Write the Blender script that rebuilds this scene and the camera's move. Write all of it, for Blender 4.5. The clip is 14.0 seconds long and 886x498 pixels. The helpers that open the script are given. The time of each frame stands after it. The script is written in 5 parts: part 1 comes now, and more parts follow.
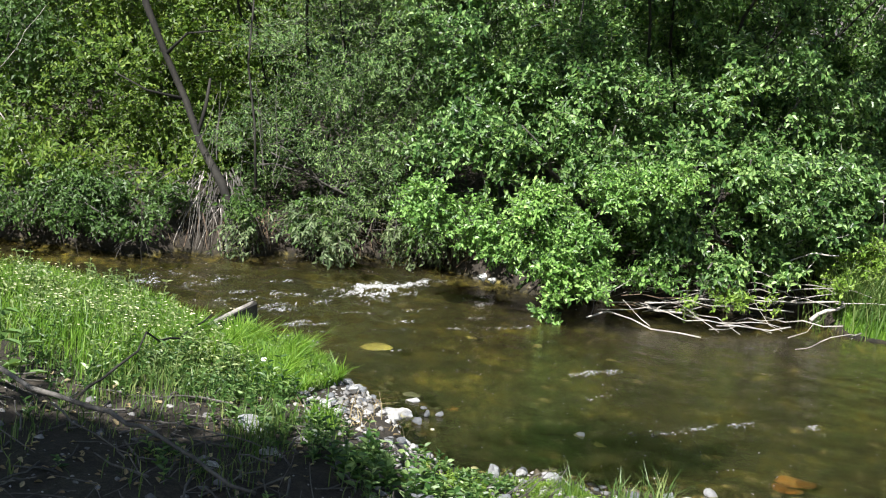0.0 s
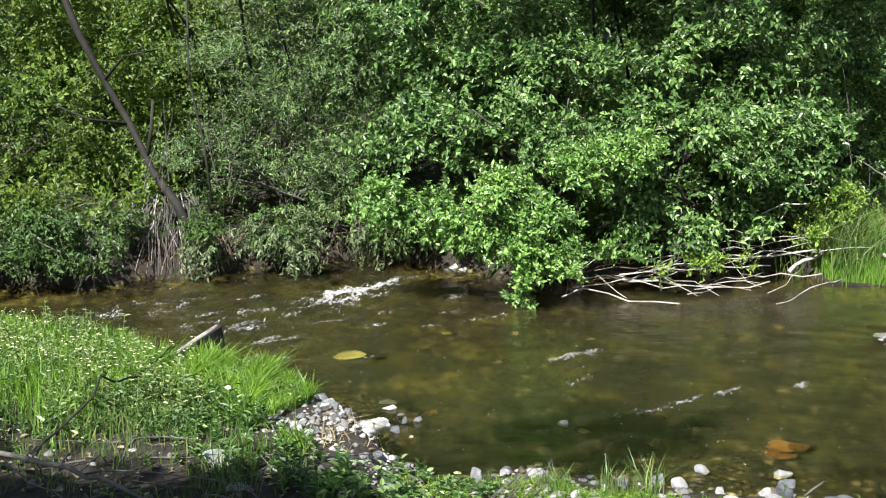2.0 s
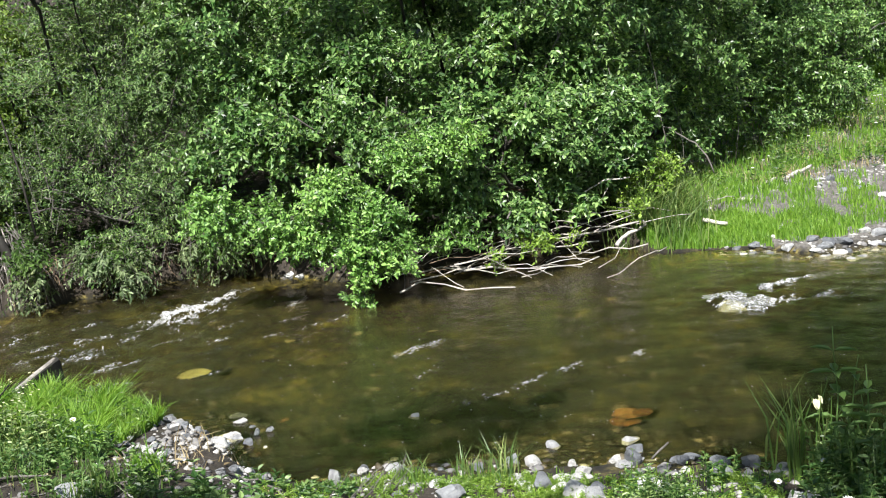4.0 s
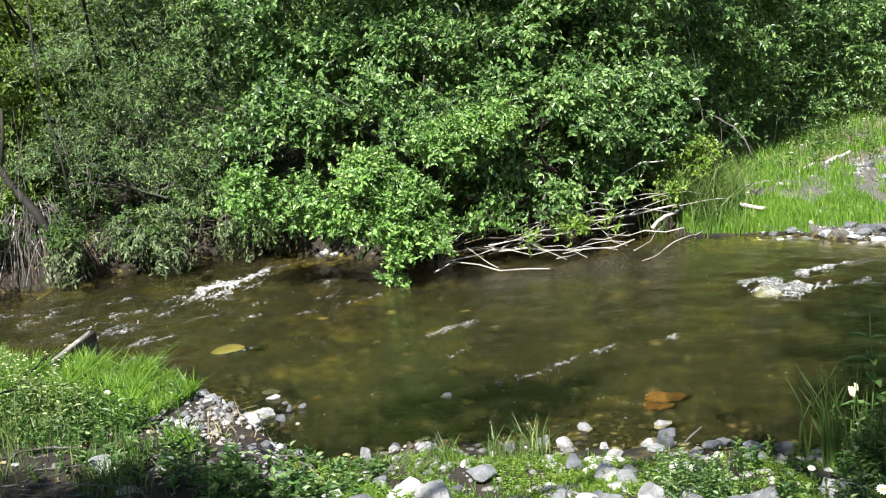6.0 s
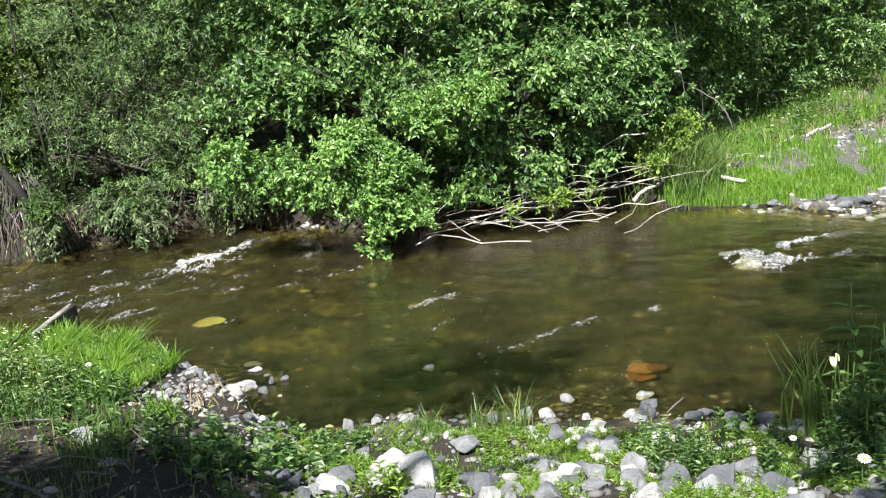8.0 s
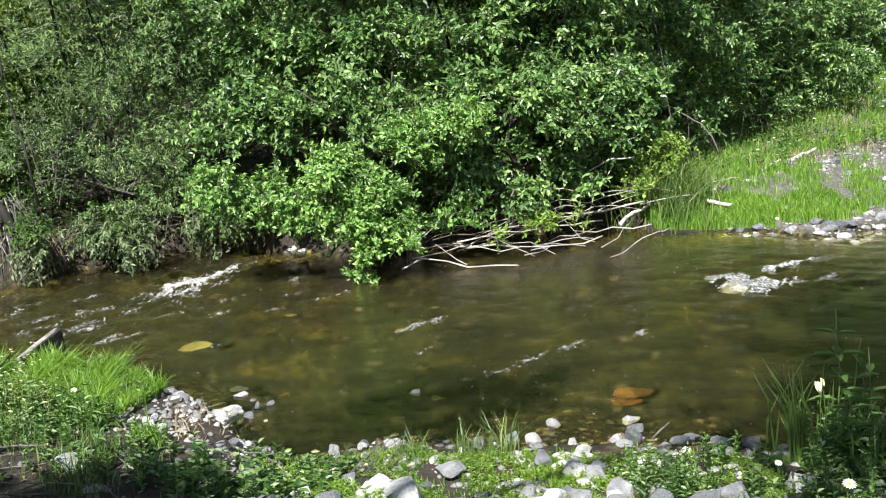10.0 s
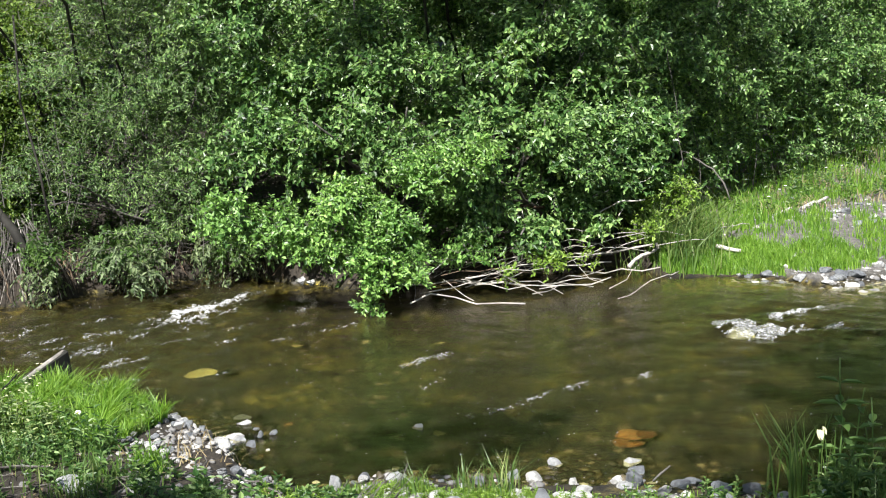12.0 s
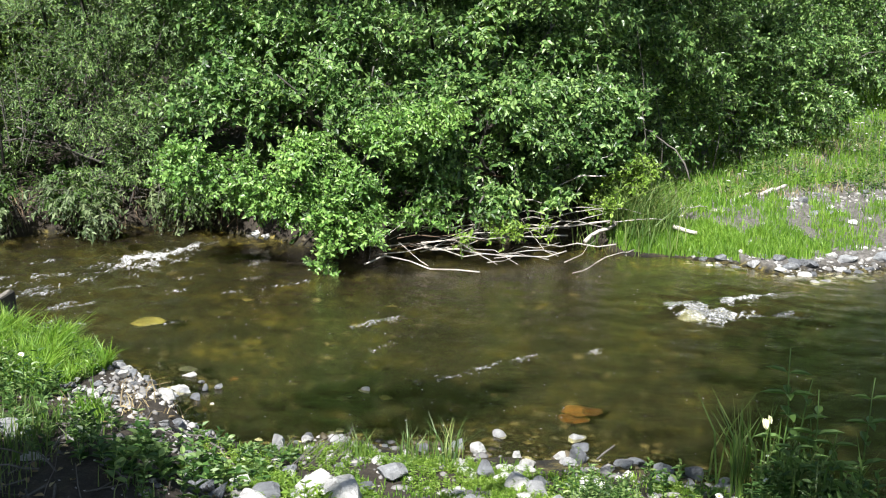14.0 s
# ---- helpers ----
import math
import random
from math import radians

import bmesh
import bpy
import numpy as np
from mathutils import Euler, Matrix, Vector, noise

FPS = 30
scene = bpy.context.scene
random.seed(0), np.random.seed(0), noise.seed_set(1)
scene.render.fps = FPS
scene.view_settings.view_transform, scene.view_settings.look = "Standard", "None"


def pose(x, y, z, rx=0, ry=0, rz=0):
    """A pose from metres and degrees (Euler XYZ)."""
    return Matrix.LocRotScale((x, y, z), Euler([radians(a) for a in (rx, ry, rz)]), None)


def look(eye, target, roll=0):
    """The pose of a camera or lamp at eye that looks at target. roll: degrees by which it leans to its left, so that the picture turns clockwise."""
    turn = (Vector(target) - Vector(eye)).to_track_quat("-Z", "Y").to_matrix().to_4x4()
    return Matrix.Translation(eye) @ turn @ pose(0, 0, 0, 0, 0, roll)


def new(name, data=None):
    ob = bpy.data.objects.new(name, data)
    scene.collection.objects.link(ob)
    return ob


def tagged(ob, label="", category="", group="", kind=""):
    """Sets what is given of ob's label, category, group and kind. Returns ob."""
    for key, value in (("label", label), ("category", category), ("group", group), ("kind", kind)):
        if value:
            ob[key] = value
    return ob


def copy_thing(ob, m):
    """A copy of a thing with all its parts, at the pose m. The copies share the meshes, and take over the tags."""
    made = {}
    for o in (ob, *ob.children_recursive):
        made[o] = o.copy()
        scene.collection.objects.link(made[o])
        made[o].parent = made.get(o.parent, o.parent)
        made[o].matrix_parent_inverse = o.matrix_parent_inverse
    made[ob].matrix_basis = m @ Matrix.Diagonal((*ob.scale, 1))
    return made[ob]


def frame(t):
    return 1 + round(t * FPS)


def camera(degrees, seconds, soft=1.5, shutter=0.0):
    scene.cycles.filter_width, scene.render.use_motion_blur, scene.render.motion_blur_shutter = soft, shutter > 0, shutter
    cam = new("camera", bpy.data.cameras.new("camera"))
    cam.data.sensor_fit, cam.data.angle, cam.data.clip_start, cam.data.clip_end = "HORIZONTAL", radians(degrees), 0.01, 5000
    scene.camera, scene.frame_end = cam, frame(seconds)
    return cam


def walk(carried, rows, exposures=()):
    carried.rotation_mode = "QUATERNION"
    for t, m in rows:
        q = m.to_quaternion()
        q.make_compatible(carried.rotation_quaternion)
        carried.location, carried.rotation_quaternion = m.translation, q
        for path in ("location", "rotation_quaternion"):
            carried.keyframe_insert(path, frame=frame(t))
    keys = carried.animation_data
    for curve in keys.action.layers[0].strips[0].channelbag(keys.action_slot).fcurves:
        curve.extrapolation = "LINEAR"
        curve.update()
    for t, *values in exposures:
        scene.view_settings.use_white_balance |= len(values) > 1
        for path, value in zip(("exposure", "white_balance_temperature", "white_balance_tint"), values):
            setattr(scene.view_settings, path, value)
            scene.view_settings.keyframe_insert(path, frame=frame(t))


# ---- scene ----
EXPOSURE = 1.03
cam = camera(36.0, 14.0, soft=1.15)
PATH = [
    (0, (0.207, -0.556, 1.882), (0.247, 1.421, 1.578), 6.1),
    (0.5, (0.188, -0.577, 1.933), (0.287, 1.4, 1.651), 6.8),
    (1, (0.193, -0.515, 1.879), (0.333, 1.459, 1.593), 11.4),
    (1.5, (0.287, -0.334, 1.872), (0.284, 1.645, 1.584), 3.5),
    (2, (0.336, -0.34, 1.924), (0.401, 1.632, 1.599), -0.7),
    (2.5, (0.258, -0.334, 1.893), (0.611, 1.604, 1.548), -2.1),
    (3, (0.26, -0.372, 1.904), (0.67, 1.555, 1.562), -3.8),
    (3.5, (0.318, -0.417, 1.912), (0.655, 1.525, 1.573), -2.8),
    (4, (0.326, -0.393, 1.925), (0.633, 1.554, 1.589), -5.4),
    (4.2, (0.326, -0.39, 1.904), (0.622, 1.557, 1.552), -5.2),
    (6.3, (0.324, -0.378, 1.922), (0.575, 1.573, 1.559), -4.8),
    (6.5, (0.328, -0.37, 1.917), (0.586, 1.579, 1.55), -5.1),
    (7, (0.326, -0.362, 1.91), (0.589, 1.586, 1.539), -4.9),
    (7.5, (0.315, -0.365, 1.915), (0.583, 1.578, 1.522), -4.9),
    (8, (0.315, -0.373, 1.907), (0.594, 1.567, 1.508), -4.6),
    (8.5, (0.312, -0.369, 1.916), (0.613, 1.569, 1.521), -4.6),
    (8.7, (0.313, -0.371, 1.914), (0.613, 1.573, 1.549), -4.7),
    (11, (0.325, -0.382, 1.921), (0.634, 1.559, 1.549), -3.8),
    (11.5, (0.326, -0.39, 1.92), (0.622, 1.554, 1.552), -1.7),
    (12, (0.327, -0.409, 1.92), (0.617, 1.544, 1.605), -2.6),
    (12.5, (0.325, -0.413, 1.927), (0.592, 1.542, 1.597), -2.9),
    (13, (0.322, -0.418, 1.919), (0.582, 1.536, 1.581), -1.4),
    (13.5, (0.315, -0.377, 1.929), (0.581, 1.575, 1.58), 0.8),
    (14, (0.32, -0.356, 1.93), (0.674, 1.577, 1.559), 1.5),
]
walk(cam, [(t, look(eye, target, roll)) for t, eye, target, roll in PATH], [(0.0, EXPOSURE - 0.02), (1.2, EXPOSURE + 0.02), (1.8, EXPOSURE + 0.02), (2.6, EXPOSURE), (14.0, EXPOSURE)])

# ---------------------------------------------------------------- light
SUN_WAY = Vector((0.33, 0.72, -0.81)).normalized()
world = bpy.data.worlds.new("sky")
scene.world = world
world.use_nodes = True
sky = world.node_tree.nodes.new("ShaderNodeTexSky")
sky.sky_type = "NISHITA"
sky.sun_disc = False
sky.sun_elevation = math.asin(-SUN_WAY.z)
sky.sun_rotation = math.atan2(-SUN_WAY.x, -SUN_WAY.y)
background = world.node_tree.nodes["Background"]
background.inputs["Strength"].default_value = 0.055
world.node_tree.links.new(sky.outputs["Color"], background.inputs["Color"])
sun = new("sun", bpy.data.lights.new("sun", "SUN"))
sun.data.energy, sun.data.angle, sun.data.color = 5.8, radians(0.6), (1.0, 0.965, 0.93)
sun.matrix_world = look((0, 0, 12), Vector((0, 0, 12)) + SUN_WAY)

rng = np.random.default_rng(11)


# ---------------------------------------------------------------- materials
def material(name):
    mat = bpy.data.materials.new(name)
    mat.use_nodes = True
    nodes, links = mat.node_tree.nodes, mat.node_tree.links
    return mat, nodes, links, nodes["Principled BSDF"]


def ramp(nodes, stops):
    node = nodes.new("ShaderNodeValToRGB")
    els = node.color_ramp.elements
    while len(els) < len(stops):
        els.new(0.5)
    for el, (at, col) in zip(els, stops):
        el.position, el.color = at, (*col, 1)
    return node


def noise_tex(nodes, links, scale, detail=4, rough=0.6, coords=None):
    node = nodes.new("ShaderNodeTexNoise")
    node.inputs["Scale"].default_value = scale
    node.inputs["Detail"].default_value = detail
    node.inputs["Roughness"].default_value = rough
    if coords is None:
        coords = nodes.new("ShaderNodeNewGeometry").outputs["Position"]
    links.new(coords, node.inputs["Vector"])
    return node


def mix_rgb(nodes, links, fac, a, b, blend="MIX"):
    node = nodes.new("ShaderNodeMix")
    node.data_type, node.blend_type = "RGBA", blend
    for sock, val in (("Factor", fac), ("A", a), ("B", b)):
        target = [s for s in node.inputs if s.name == sock and s.type == ("VALUE" if sock == "Factor" else "RGBA")][0]
        if isinstance(val, (int, float)):
            target.default_value = val
        elif isinstance(val, tuple):
            target.default_value = (*val, 1)
        else:
            links.new(val, target)
    return [s for s in node.outputs if s.type == "RGBA"][0]


def bump(nodes, links, height, strength, distance, shader):
    node = nodes.new("ShaderNodeBump")
    node.inputs["Strength"].default_value, node.inputs["Distance"].default_value = strength, distance
    links.new(height, node.inputs["Height"])
    links.new(node.outputs["Normal"], shader.inputs["Normal"])
    return node


def leaf_material(name, dark, mid, light, rough=0.42, through_part=0.35, patch=0.9):
    """Leaves: each one has its own tone, and whole boughs differ a little."""
    mat, nodes, links, shader = material(name)
    geo = nodes.new("ShaderNodeNewGeometry")
    tones = ramp(nodes, [(0.0, dark), (0.45, mid), (0.9, light), (1.0, tuple(min(1, 1.25 * c + 0.02) for c in light))])
    links.new(geo.outputs["Random Per Island"], tones.inputs["Fac"])
    patches = noise_tex(nodes, links, 1.7, 3)
    shade = ramp(nodes, [(0.3, (0.72, 0.78, 0.7)), (0.7, (1.15, 1.08, 0.95))])
    links.new(patches.outputs["Fac"], shade.inputs["Fac"])
    colour = mix_rgb(nodes, links, patch, tones.outputs["Color"], shade.outputs["Color"], "MULTIPLY")
    links.new(colour, shader.inputs["Base Color"])
    shader.inputs["Roughness"].default_value = rough
    shader.inputs["Specular IOR Level"].default_value = 0.6
    inner = nodes.new("ShaderNodeBsdfTranslucent")
    warm = mix_rgb(nodes, links, 1.0, colour, (1.25, 1.18, 0.62), "MULTIPLY")
    links.new(warm, inner.inputs["Color"])
    both = nodes.new("ShaderNodeMixShader")
    both.inputs[0].default_value = through_part
    links.new(shader.outputs[0], both.inputs[1])
    links.new(inner.outputs[0], both.inputs[2])
    links.new(both.outputs[0], nodes["Material Output"].inputs["Surface"])
    return mat


def bark_material(name, dark, light, scale=30.0, rough=0.85):
    mat, nodes, links, shader = material(name)
    coords = nodes.new("ShaderNodeTexCoord")
    stretch = nodes.new("ShaderNodeMapping")
    stretch.inputs["Scale"].default_value = (1, 1, 0.3)
    links.new(coords.outputs["Object"], stretch.inputs["Vector"])
    fine = noise_tex(nodes, links, scale, 6, 0.7, stretch.outputs["Vector"])
    broad = noise_tex(nodes, links, scale / 8, 2, 0.5, coords.outputs["Object"])
    tones = ramp(nodes, [(0.3, dark), (0.7, light)])
    links.new(fine.outputs["Fac"], tones.inputs["Fac"])
    stain = ramp(nodes, [(0.35, (0.6, 0.58, 0.55)), (0.65, (1.1, 1.08, 1.05))])
    links.new(broad.outputs["Fac"], stain.inputs["Fac"])
    links.new(mix_rgb(nodes, links, 1.0, tones.outputs["Color"], stain.outputs["Color"], "MULTIPLY"), shader.inputs["Base Color"])
    shader.inputs["Roughness"].default_value = rough
    bump(nodes, links, fine.outputs["Fac"], 0.6, 0.01, shader)
    return mat


def stone_material(name, dark, light, spots, rough=0.8, islands=False):
    """Weathered stone: tone by piece, broad stains, fine grain."""
    mat, nodes, links, shader = material(name)
    coords = nodes.new("ShaderNodeTexCoord").outputs["Object"]
    if islands:
        piece = nodes.new("ShaderNodeNewGeometry").outputs["Random Per Island"]
        coords = nodes.new("ShaderNodeNewGeometry").outputs["Position"]
    else:
        piece = nodes.new("ShaderNodeObjectInfo").outputs["Random"]
    tones = ramp(nodes, [(0.0, dark), (0.6, light), (1.0, spots)])
    links.new(piece, tones.inputs["Fac"])
    broad = noise_tex(nodes, links, 9 if islands else 2.2, 3, 0.5, coords)
    stain = ramp(nodes, [(0.35, (0.62, 0.62, 0.62)), (0.62, (1.08, 1.08, 1.06))])
    links.new(broad.outputs["Fac"], stain.inputs["Fac"])
    grain = noise_tex(nodes, links, 90 if islands else 22, 6, 0.75, coords)
    speck = ramp(nodes, [(0.32, (0.7, 0.7, 0.7)), (0.6, (1.06, 1.06, 1.06))])
    links.new(grain.outputs["Fac"], speck.inputs["Fac"])
    colour = mix_rgb(nodes, links, 1.0, tones.outputs["Color"], stain.outputs["Color"], "MULTIPLY")
    links.new(mix_rgb(nodes, links, 0.8, colour, speck.outputs["Color"], "MULTIPLY"), shader.inputs["Base Color"])
    shader.inputs["Roughness"].default_value = rough
    bump(nodes, links, grain.outputs["Fac"], 0.8, 0.03 if not islands else 0.004, shader)
    return mat


LEAF_BRIGHT = leaf_material("rose_leaf", (0.035, 0.1, 0.024), (0.14, 0.3, 0.06), (0.32, 0.53, 0.165), 0.42)
LEAF_ALDER = leaf_material("alder_leaf", (0.02, 0.06, 0.015), (0.092, 0.205, 0.052), (0.27, 0.43, 0.155), 0.4)
LEAF_WILLOW = leaf_material("willow_leaf", (0.032, 0.085, 0.022), (0.11, 0.215, 0.062), (0.23, 0.355, 0.135), 0.5)
LEAF_YELLOW = leaf_material("birch_leaf", (0.055, 0.12, 0.015), (0.115, 0.21, 0.03), (0.21, 0.31, 0.06), 0.5, 0.45)
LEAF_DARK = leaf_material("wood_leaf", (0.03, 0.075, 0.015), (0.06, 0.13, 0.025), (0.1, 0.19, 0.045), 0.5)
LEAF_PALE = leaf_material("pale_leaf", (0.06, 0.12, 0.035), (0.16, 0.25, 0.085), (0.34, 0.42, 0.2), 0.6)
LEAF_GREY = leaf_material("grey_willow_leaf", (0.06, 0.105, 0.042), (0.125, 0.185, 0.085), (0.25, 0.325, 0.175), 0.6)
LEAF_WEED = leaf_material("weed_leaf", (0.03, 0.085, 0.02), (0.085, 0.185, 0.045), (0.23, 0.34, 0.125), 0.45)
LEAF_LOW = leaf_material("herb_leaf", (0.1, 0.2, 0.02), (0.17, 0.3, 0.04), (0.28, 0.42, 0.08), 0.5)
GRASS = leaf_material("grass_blade", (0.078, 0.19, 0.018), (0.138, 0.295, 0.028), (0.25, 0.415, 0.07), 0.5, 0.45)
GRASS_TALL = leaf_material("reed_blade", (0.06, 0.13, 0.03), (0.1, 0.19, 0.04), (0.2, 0.26, 0.09), 0.5)
GRASS_DRY = leaf_material("dry_grass_blade", (0.16, 0.12, 0.07), (0.3, 0.24, 0.14), (0.42, 0.36, 0.24), 0.8, 0.2)
BARK_DARK = bark_material("dark_bark", (0.009, 0.009, 0.007), (0.032, 0.03, 0.024))
BARK_GREY = bark_material("grey_bark", (0.06, 0.057, 0.052), (0.17, 0.163, 0.15))
WOOD_PALE = bark_material("bleached_wood", (0.3, 0.285, 0.265), (0.66, 0.63, 0.59), 40)
WOOD_GREY = bark_material("weathered_wood", (0.2, 0.19, 0.175), (0.46, 0.44, 0.41), 40)
WOOD_BROWN = bark_material("brown_wood", (0.09, 0.06, 0.04), (0.22, 0.16, 0.11), 40)
STONE_GREY = stone_material("grey_stone", (0.17, 0.185, 0.205), (0.33, 0.35, 0.375), (0.55, 0.56, 0.57))
STONE_WHITE = stone_material("pale_stone", (0.66, 0.66, 0.65), (0.78, 0.78, 0.765), (0.86, 0.855, 0.84))
STONE_ORANGE = stone_material("ochre_stone", (0.11, 0.05, 0.016), (0.2, 0.092, 0.028), (0.32, 0.17, 0.06), 0.5)
STONE_OLIVE = stone_material("algae_stone", (0.25, 0.25, 0.1), (0.31, 0.3, 0.125), (0.38, 0.36, 0.16), 0.7)
COBBLE = stone_material("bed_cobble", (0.009, 0.0075, 0.0035), (0.042, 0.035, 0.017), (0.175, 0.145, 0.088), 0.5, True)
GRAVEL = stone_material("bar_gravel", (0.14, 0.14, 0.14), (0.27, 0.265, 0.26), (0.5, 0.49, 0.465), 0.85, True)


def ground_material():
    mat, nodes, links, shader = material("bank_soil")
    geo = nodes.new("ShaderNodeNewGeometry")
    fine = noise_tex(nodes, links, 45, 8, 0.7)
    mid = noise_tex(nodes, links, 6, 5, 0.6)
    soil = ramp(nodes, [(0.3, (0.016, 0.013, 0.01)), (0.55, (0.04, 0.033, 0.026)), (0.75, (0.1, 0.088, 0.074))])
    links.new(fine.outputs["Fac"], soil.inputs["Fac"])
    litter = ramp(nodes, [(0.35, (0.7, 0.68, 0.6)), (0.65, (1.15, 1.1, 1.0))])
    links.new(mid.outputs["Fac"], litter.inputs["Fac"])
    dry = mix_rgb(nodes, links, 1.0, soil.outputs["Color"], litter.outputs["Color"], "MULTIPLY")
    grit = ramp(nodes, [(0.3, (0.05, 0.047, 0.042)), (0.5, (0.11, 0.104, 0.095)), (0.7, (0.22, 0.21, 0.195))])
    links.new(noise_tex(nodes, links, 28, 6, 0.75).outputs["Fac"], grit.inputs["Fac"])
    place = nodes.new("ShaderNodeSeparateXYZ")
    links.new(geo.outputs["Position"], place.inputs[0])
    on_bar = nodes.new("ShaderNodeMapRange")
    on_bar.inputs["From Min"].default_value, on_bar.inputs["From Max"].default_value = 3.65, 4.3
    links.new(place.outputs["X"], on_bar.inputs["Value"])
    beyond = nodes.new("ShaderNodeMapRange")
    beyond.inputs["From Min"].default_value, beyond.inputs["From Max"].default_value = 5.5, 7.5
    links.new(place.outputs["Y"], beyond.inputs["Value"])
    both = nodes.new("ShaderNodeMath")
    both.operation = "MULTIPLY"
    links.new(on_bar.outputs[0], both.inputs[0])
    links.new(beyond.outputs[0], both.inputs[1])
    dry = mix_rgb(nodes, links, both.outputs[0], dry, grit.outputs["Color"])
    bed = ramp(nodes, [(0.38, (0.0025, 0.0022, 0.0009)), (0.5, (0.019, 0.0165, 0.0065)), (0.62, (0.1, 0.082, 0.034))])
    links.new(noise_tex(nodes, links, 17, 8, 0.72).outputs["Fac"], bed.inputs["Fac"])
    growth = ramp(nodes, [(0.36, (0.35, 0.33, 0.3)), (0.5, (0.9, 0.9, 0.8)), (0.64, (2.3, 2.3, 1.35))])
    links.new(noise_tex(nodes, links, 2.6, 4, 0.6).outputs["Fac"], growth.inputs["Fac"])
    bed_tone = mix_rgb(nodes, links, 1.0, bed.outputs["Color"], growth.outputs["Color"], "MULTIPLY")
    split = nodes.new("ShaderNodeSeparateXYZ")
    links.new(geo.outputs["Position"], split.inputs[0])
    # light lost in deeper water, put into the bed colour by height
    depth_fade = nodes.new("ShaderNodeMapRange")
    depth_fade.inputs["From Min"].default_value, depth_fade.inputs["From Max"].default_value = -0.32, -0.14
    links.new(split.outputs["Z"], depth_fade.inputs["Value"])
    dimmed_bed = mix_rgb(nodes, links, 1.0, bed_tone, (0.42, 0.46, 0.4), "MULTIPLY")
    floor_tone = mix_rgb(nodes, links, depth_fade.outputs[0], dimmed_bed, bed_tone)
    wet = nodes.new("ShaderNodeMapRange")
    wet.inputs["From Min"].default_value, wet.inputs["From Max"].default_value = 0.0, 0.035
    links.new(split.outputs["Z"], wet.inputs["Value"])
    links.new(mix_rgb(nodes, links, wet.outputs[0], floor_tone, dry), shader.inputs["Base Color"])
    shader.inputs["Roughness"].default_value = 0.9
    bump(nodes, links, fine.outputs["Fac"], 0.7, 0.02, shader)
    return mat


def water_material():
    mat, nodes, links, shader = material("stream_water")
    shader.inputs["Base Color"].default_value = (0.52, 0.468, 0.14, 1)
    shader.inputs["Transmission Weight"].default_value = 1.0
    shader.inputs["IOR"].default_value = 1.33
    shader.inputs["Specular IOR Level"].default_value = 0.22
    shader.inputs["Roughness"].default_value = 0.0
    geo = nodes.new("ShaderNodeNewGeometry")
    stretch = nodes.new("ShaderNodeMapping")
    stretch.inputs["Scale"].default_value = (0.55, 1.0, 1.0)
    links.new(geo.outputs["Position"], stretch.inputs["Vector"])
    fine = noise_tex(nodes, links, 26, 5, 0.65, stretch.outputs["Vector"])
    broad = noise_tex(nodes, links, 8, 3, 0.5, stretch.outputs["Vector"])
    add = nodes.new("ShaderNodeMath")
    add.operation = "MULTIPLY_ADD"
    add.inputs[1].default_value = 2.2
    links.new(broad.outputs["Fac"], add.inputs[0])
    links.new(fine.outputs["Fac"], add.inputs[2])
    bump(nodes, links, add.outputs[0], 0.32, 0.01, shader)
    return mat


def foam_material(name, scale, low, high, most):
    mat, nodes, links, shader = material(name)
    shader.inputs["Base Color"].default_value = (0.68, 0.7, 0.71, 1)
    shader.inputs["Roughness"].default_value = 0.35
    holes = noise_tex(nodes, links, scale, 3, 0.6)
    open_part = ramp(nodes, [(low, (0, 0, 0)), (high, (most, most, most))])
    links.new(holes.outputs["Fac"], open_part.inputs["Fac"])
    clear = nodes.new("ShaderNodeBsdfTransparent")
    both = nodes.new("ShaderNodeMixShader")
    links.new(open_part.outputs["Color"], both.inputs[0])
    links.new(clear.outputs[0], both.inputs[1])
    links.new(shader.outputs[0], both.inputs[2])
    links.new(both.outputs[0], nodes["Material Output"].inputs["Surface"])
    return mat


def plain_material(name, colour, rough=0.6):
    mat, nodes, links, shader = material(name)
    grain = noise_tex(nodes, links, 60, 3)
    tone = ramp(nodes, [(0.3, tuple(0.8 * c for c in colour)), (0.7, colour)])
    links.new(grain.outputs["Fac"], tone.inputs["Fac"])
    links.new(tone.outputs["Color"], shader.inputs["Base Color"])
    shader.inputs["Roughness"].default_value = rough
    return mat


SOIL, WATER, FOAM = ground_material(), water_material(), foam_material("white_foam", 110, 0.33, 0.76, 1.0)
FOAM_VEIL = foam_material("thin_foam", 55, 0.34, 0.74, 0.62)
PETAL_WHITE = plain_material("white_petal", (0.8, 0.8, 0.76))
PETAL_YELLOW = plain_material("yellow_petal", (0.75, 0.6, 0.08))
PETAL_CREAM = plain_material("cream_petal", (0.74, 0.72, 0.46))


# ---------------------------------------------------------------- mesh helpers
def mesh_from(name, verts, faces, smooth=False):
    """A mesh from an array of places and an array of faces that all have as many corners."""
    me = bpy.data.meshes.new(name)
    verts, faces = np.asarray(verts, np.float32), np.asarray(faces, np.int32)
    count, corners = faces.shape
    me.vertices.add(len(verts))
    me.vertices.foreach_set("co", verts.ravel())
    me.loops.add(count * corners)
    me.loops.foreach_set("vertex_index", faces.ravel())
    me.polygons.add(count)
    me.polygons.foreach_set("loop_start", np.arange(0, count * corners, corners, dtype=np.int32))
    me.polygons.foreach_set("use_smooth", np.full(count, smooth))
    me.update(calc_edges=True)
    me.validate()
    return me


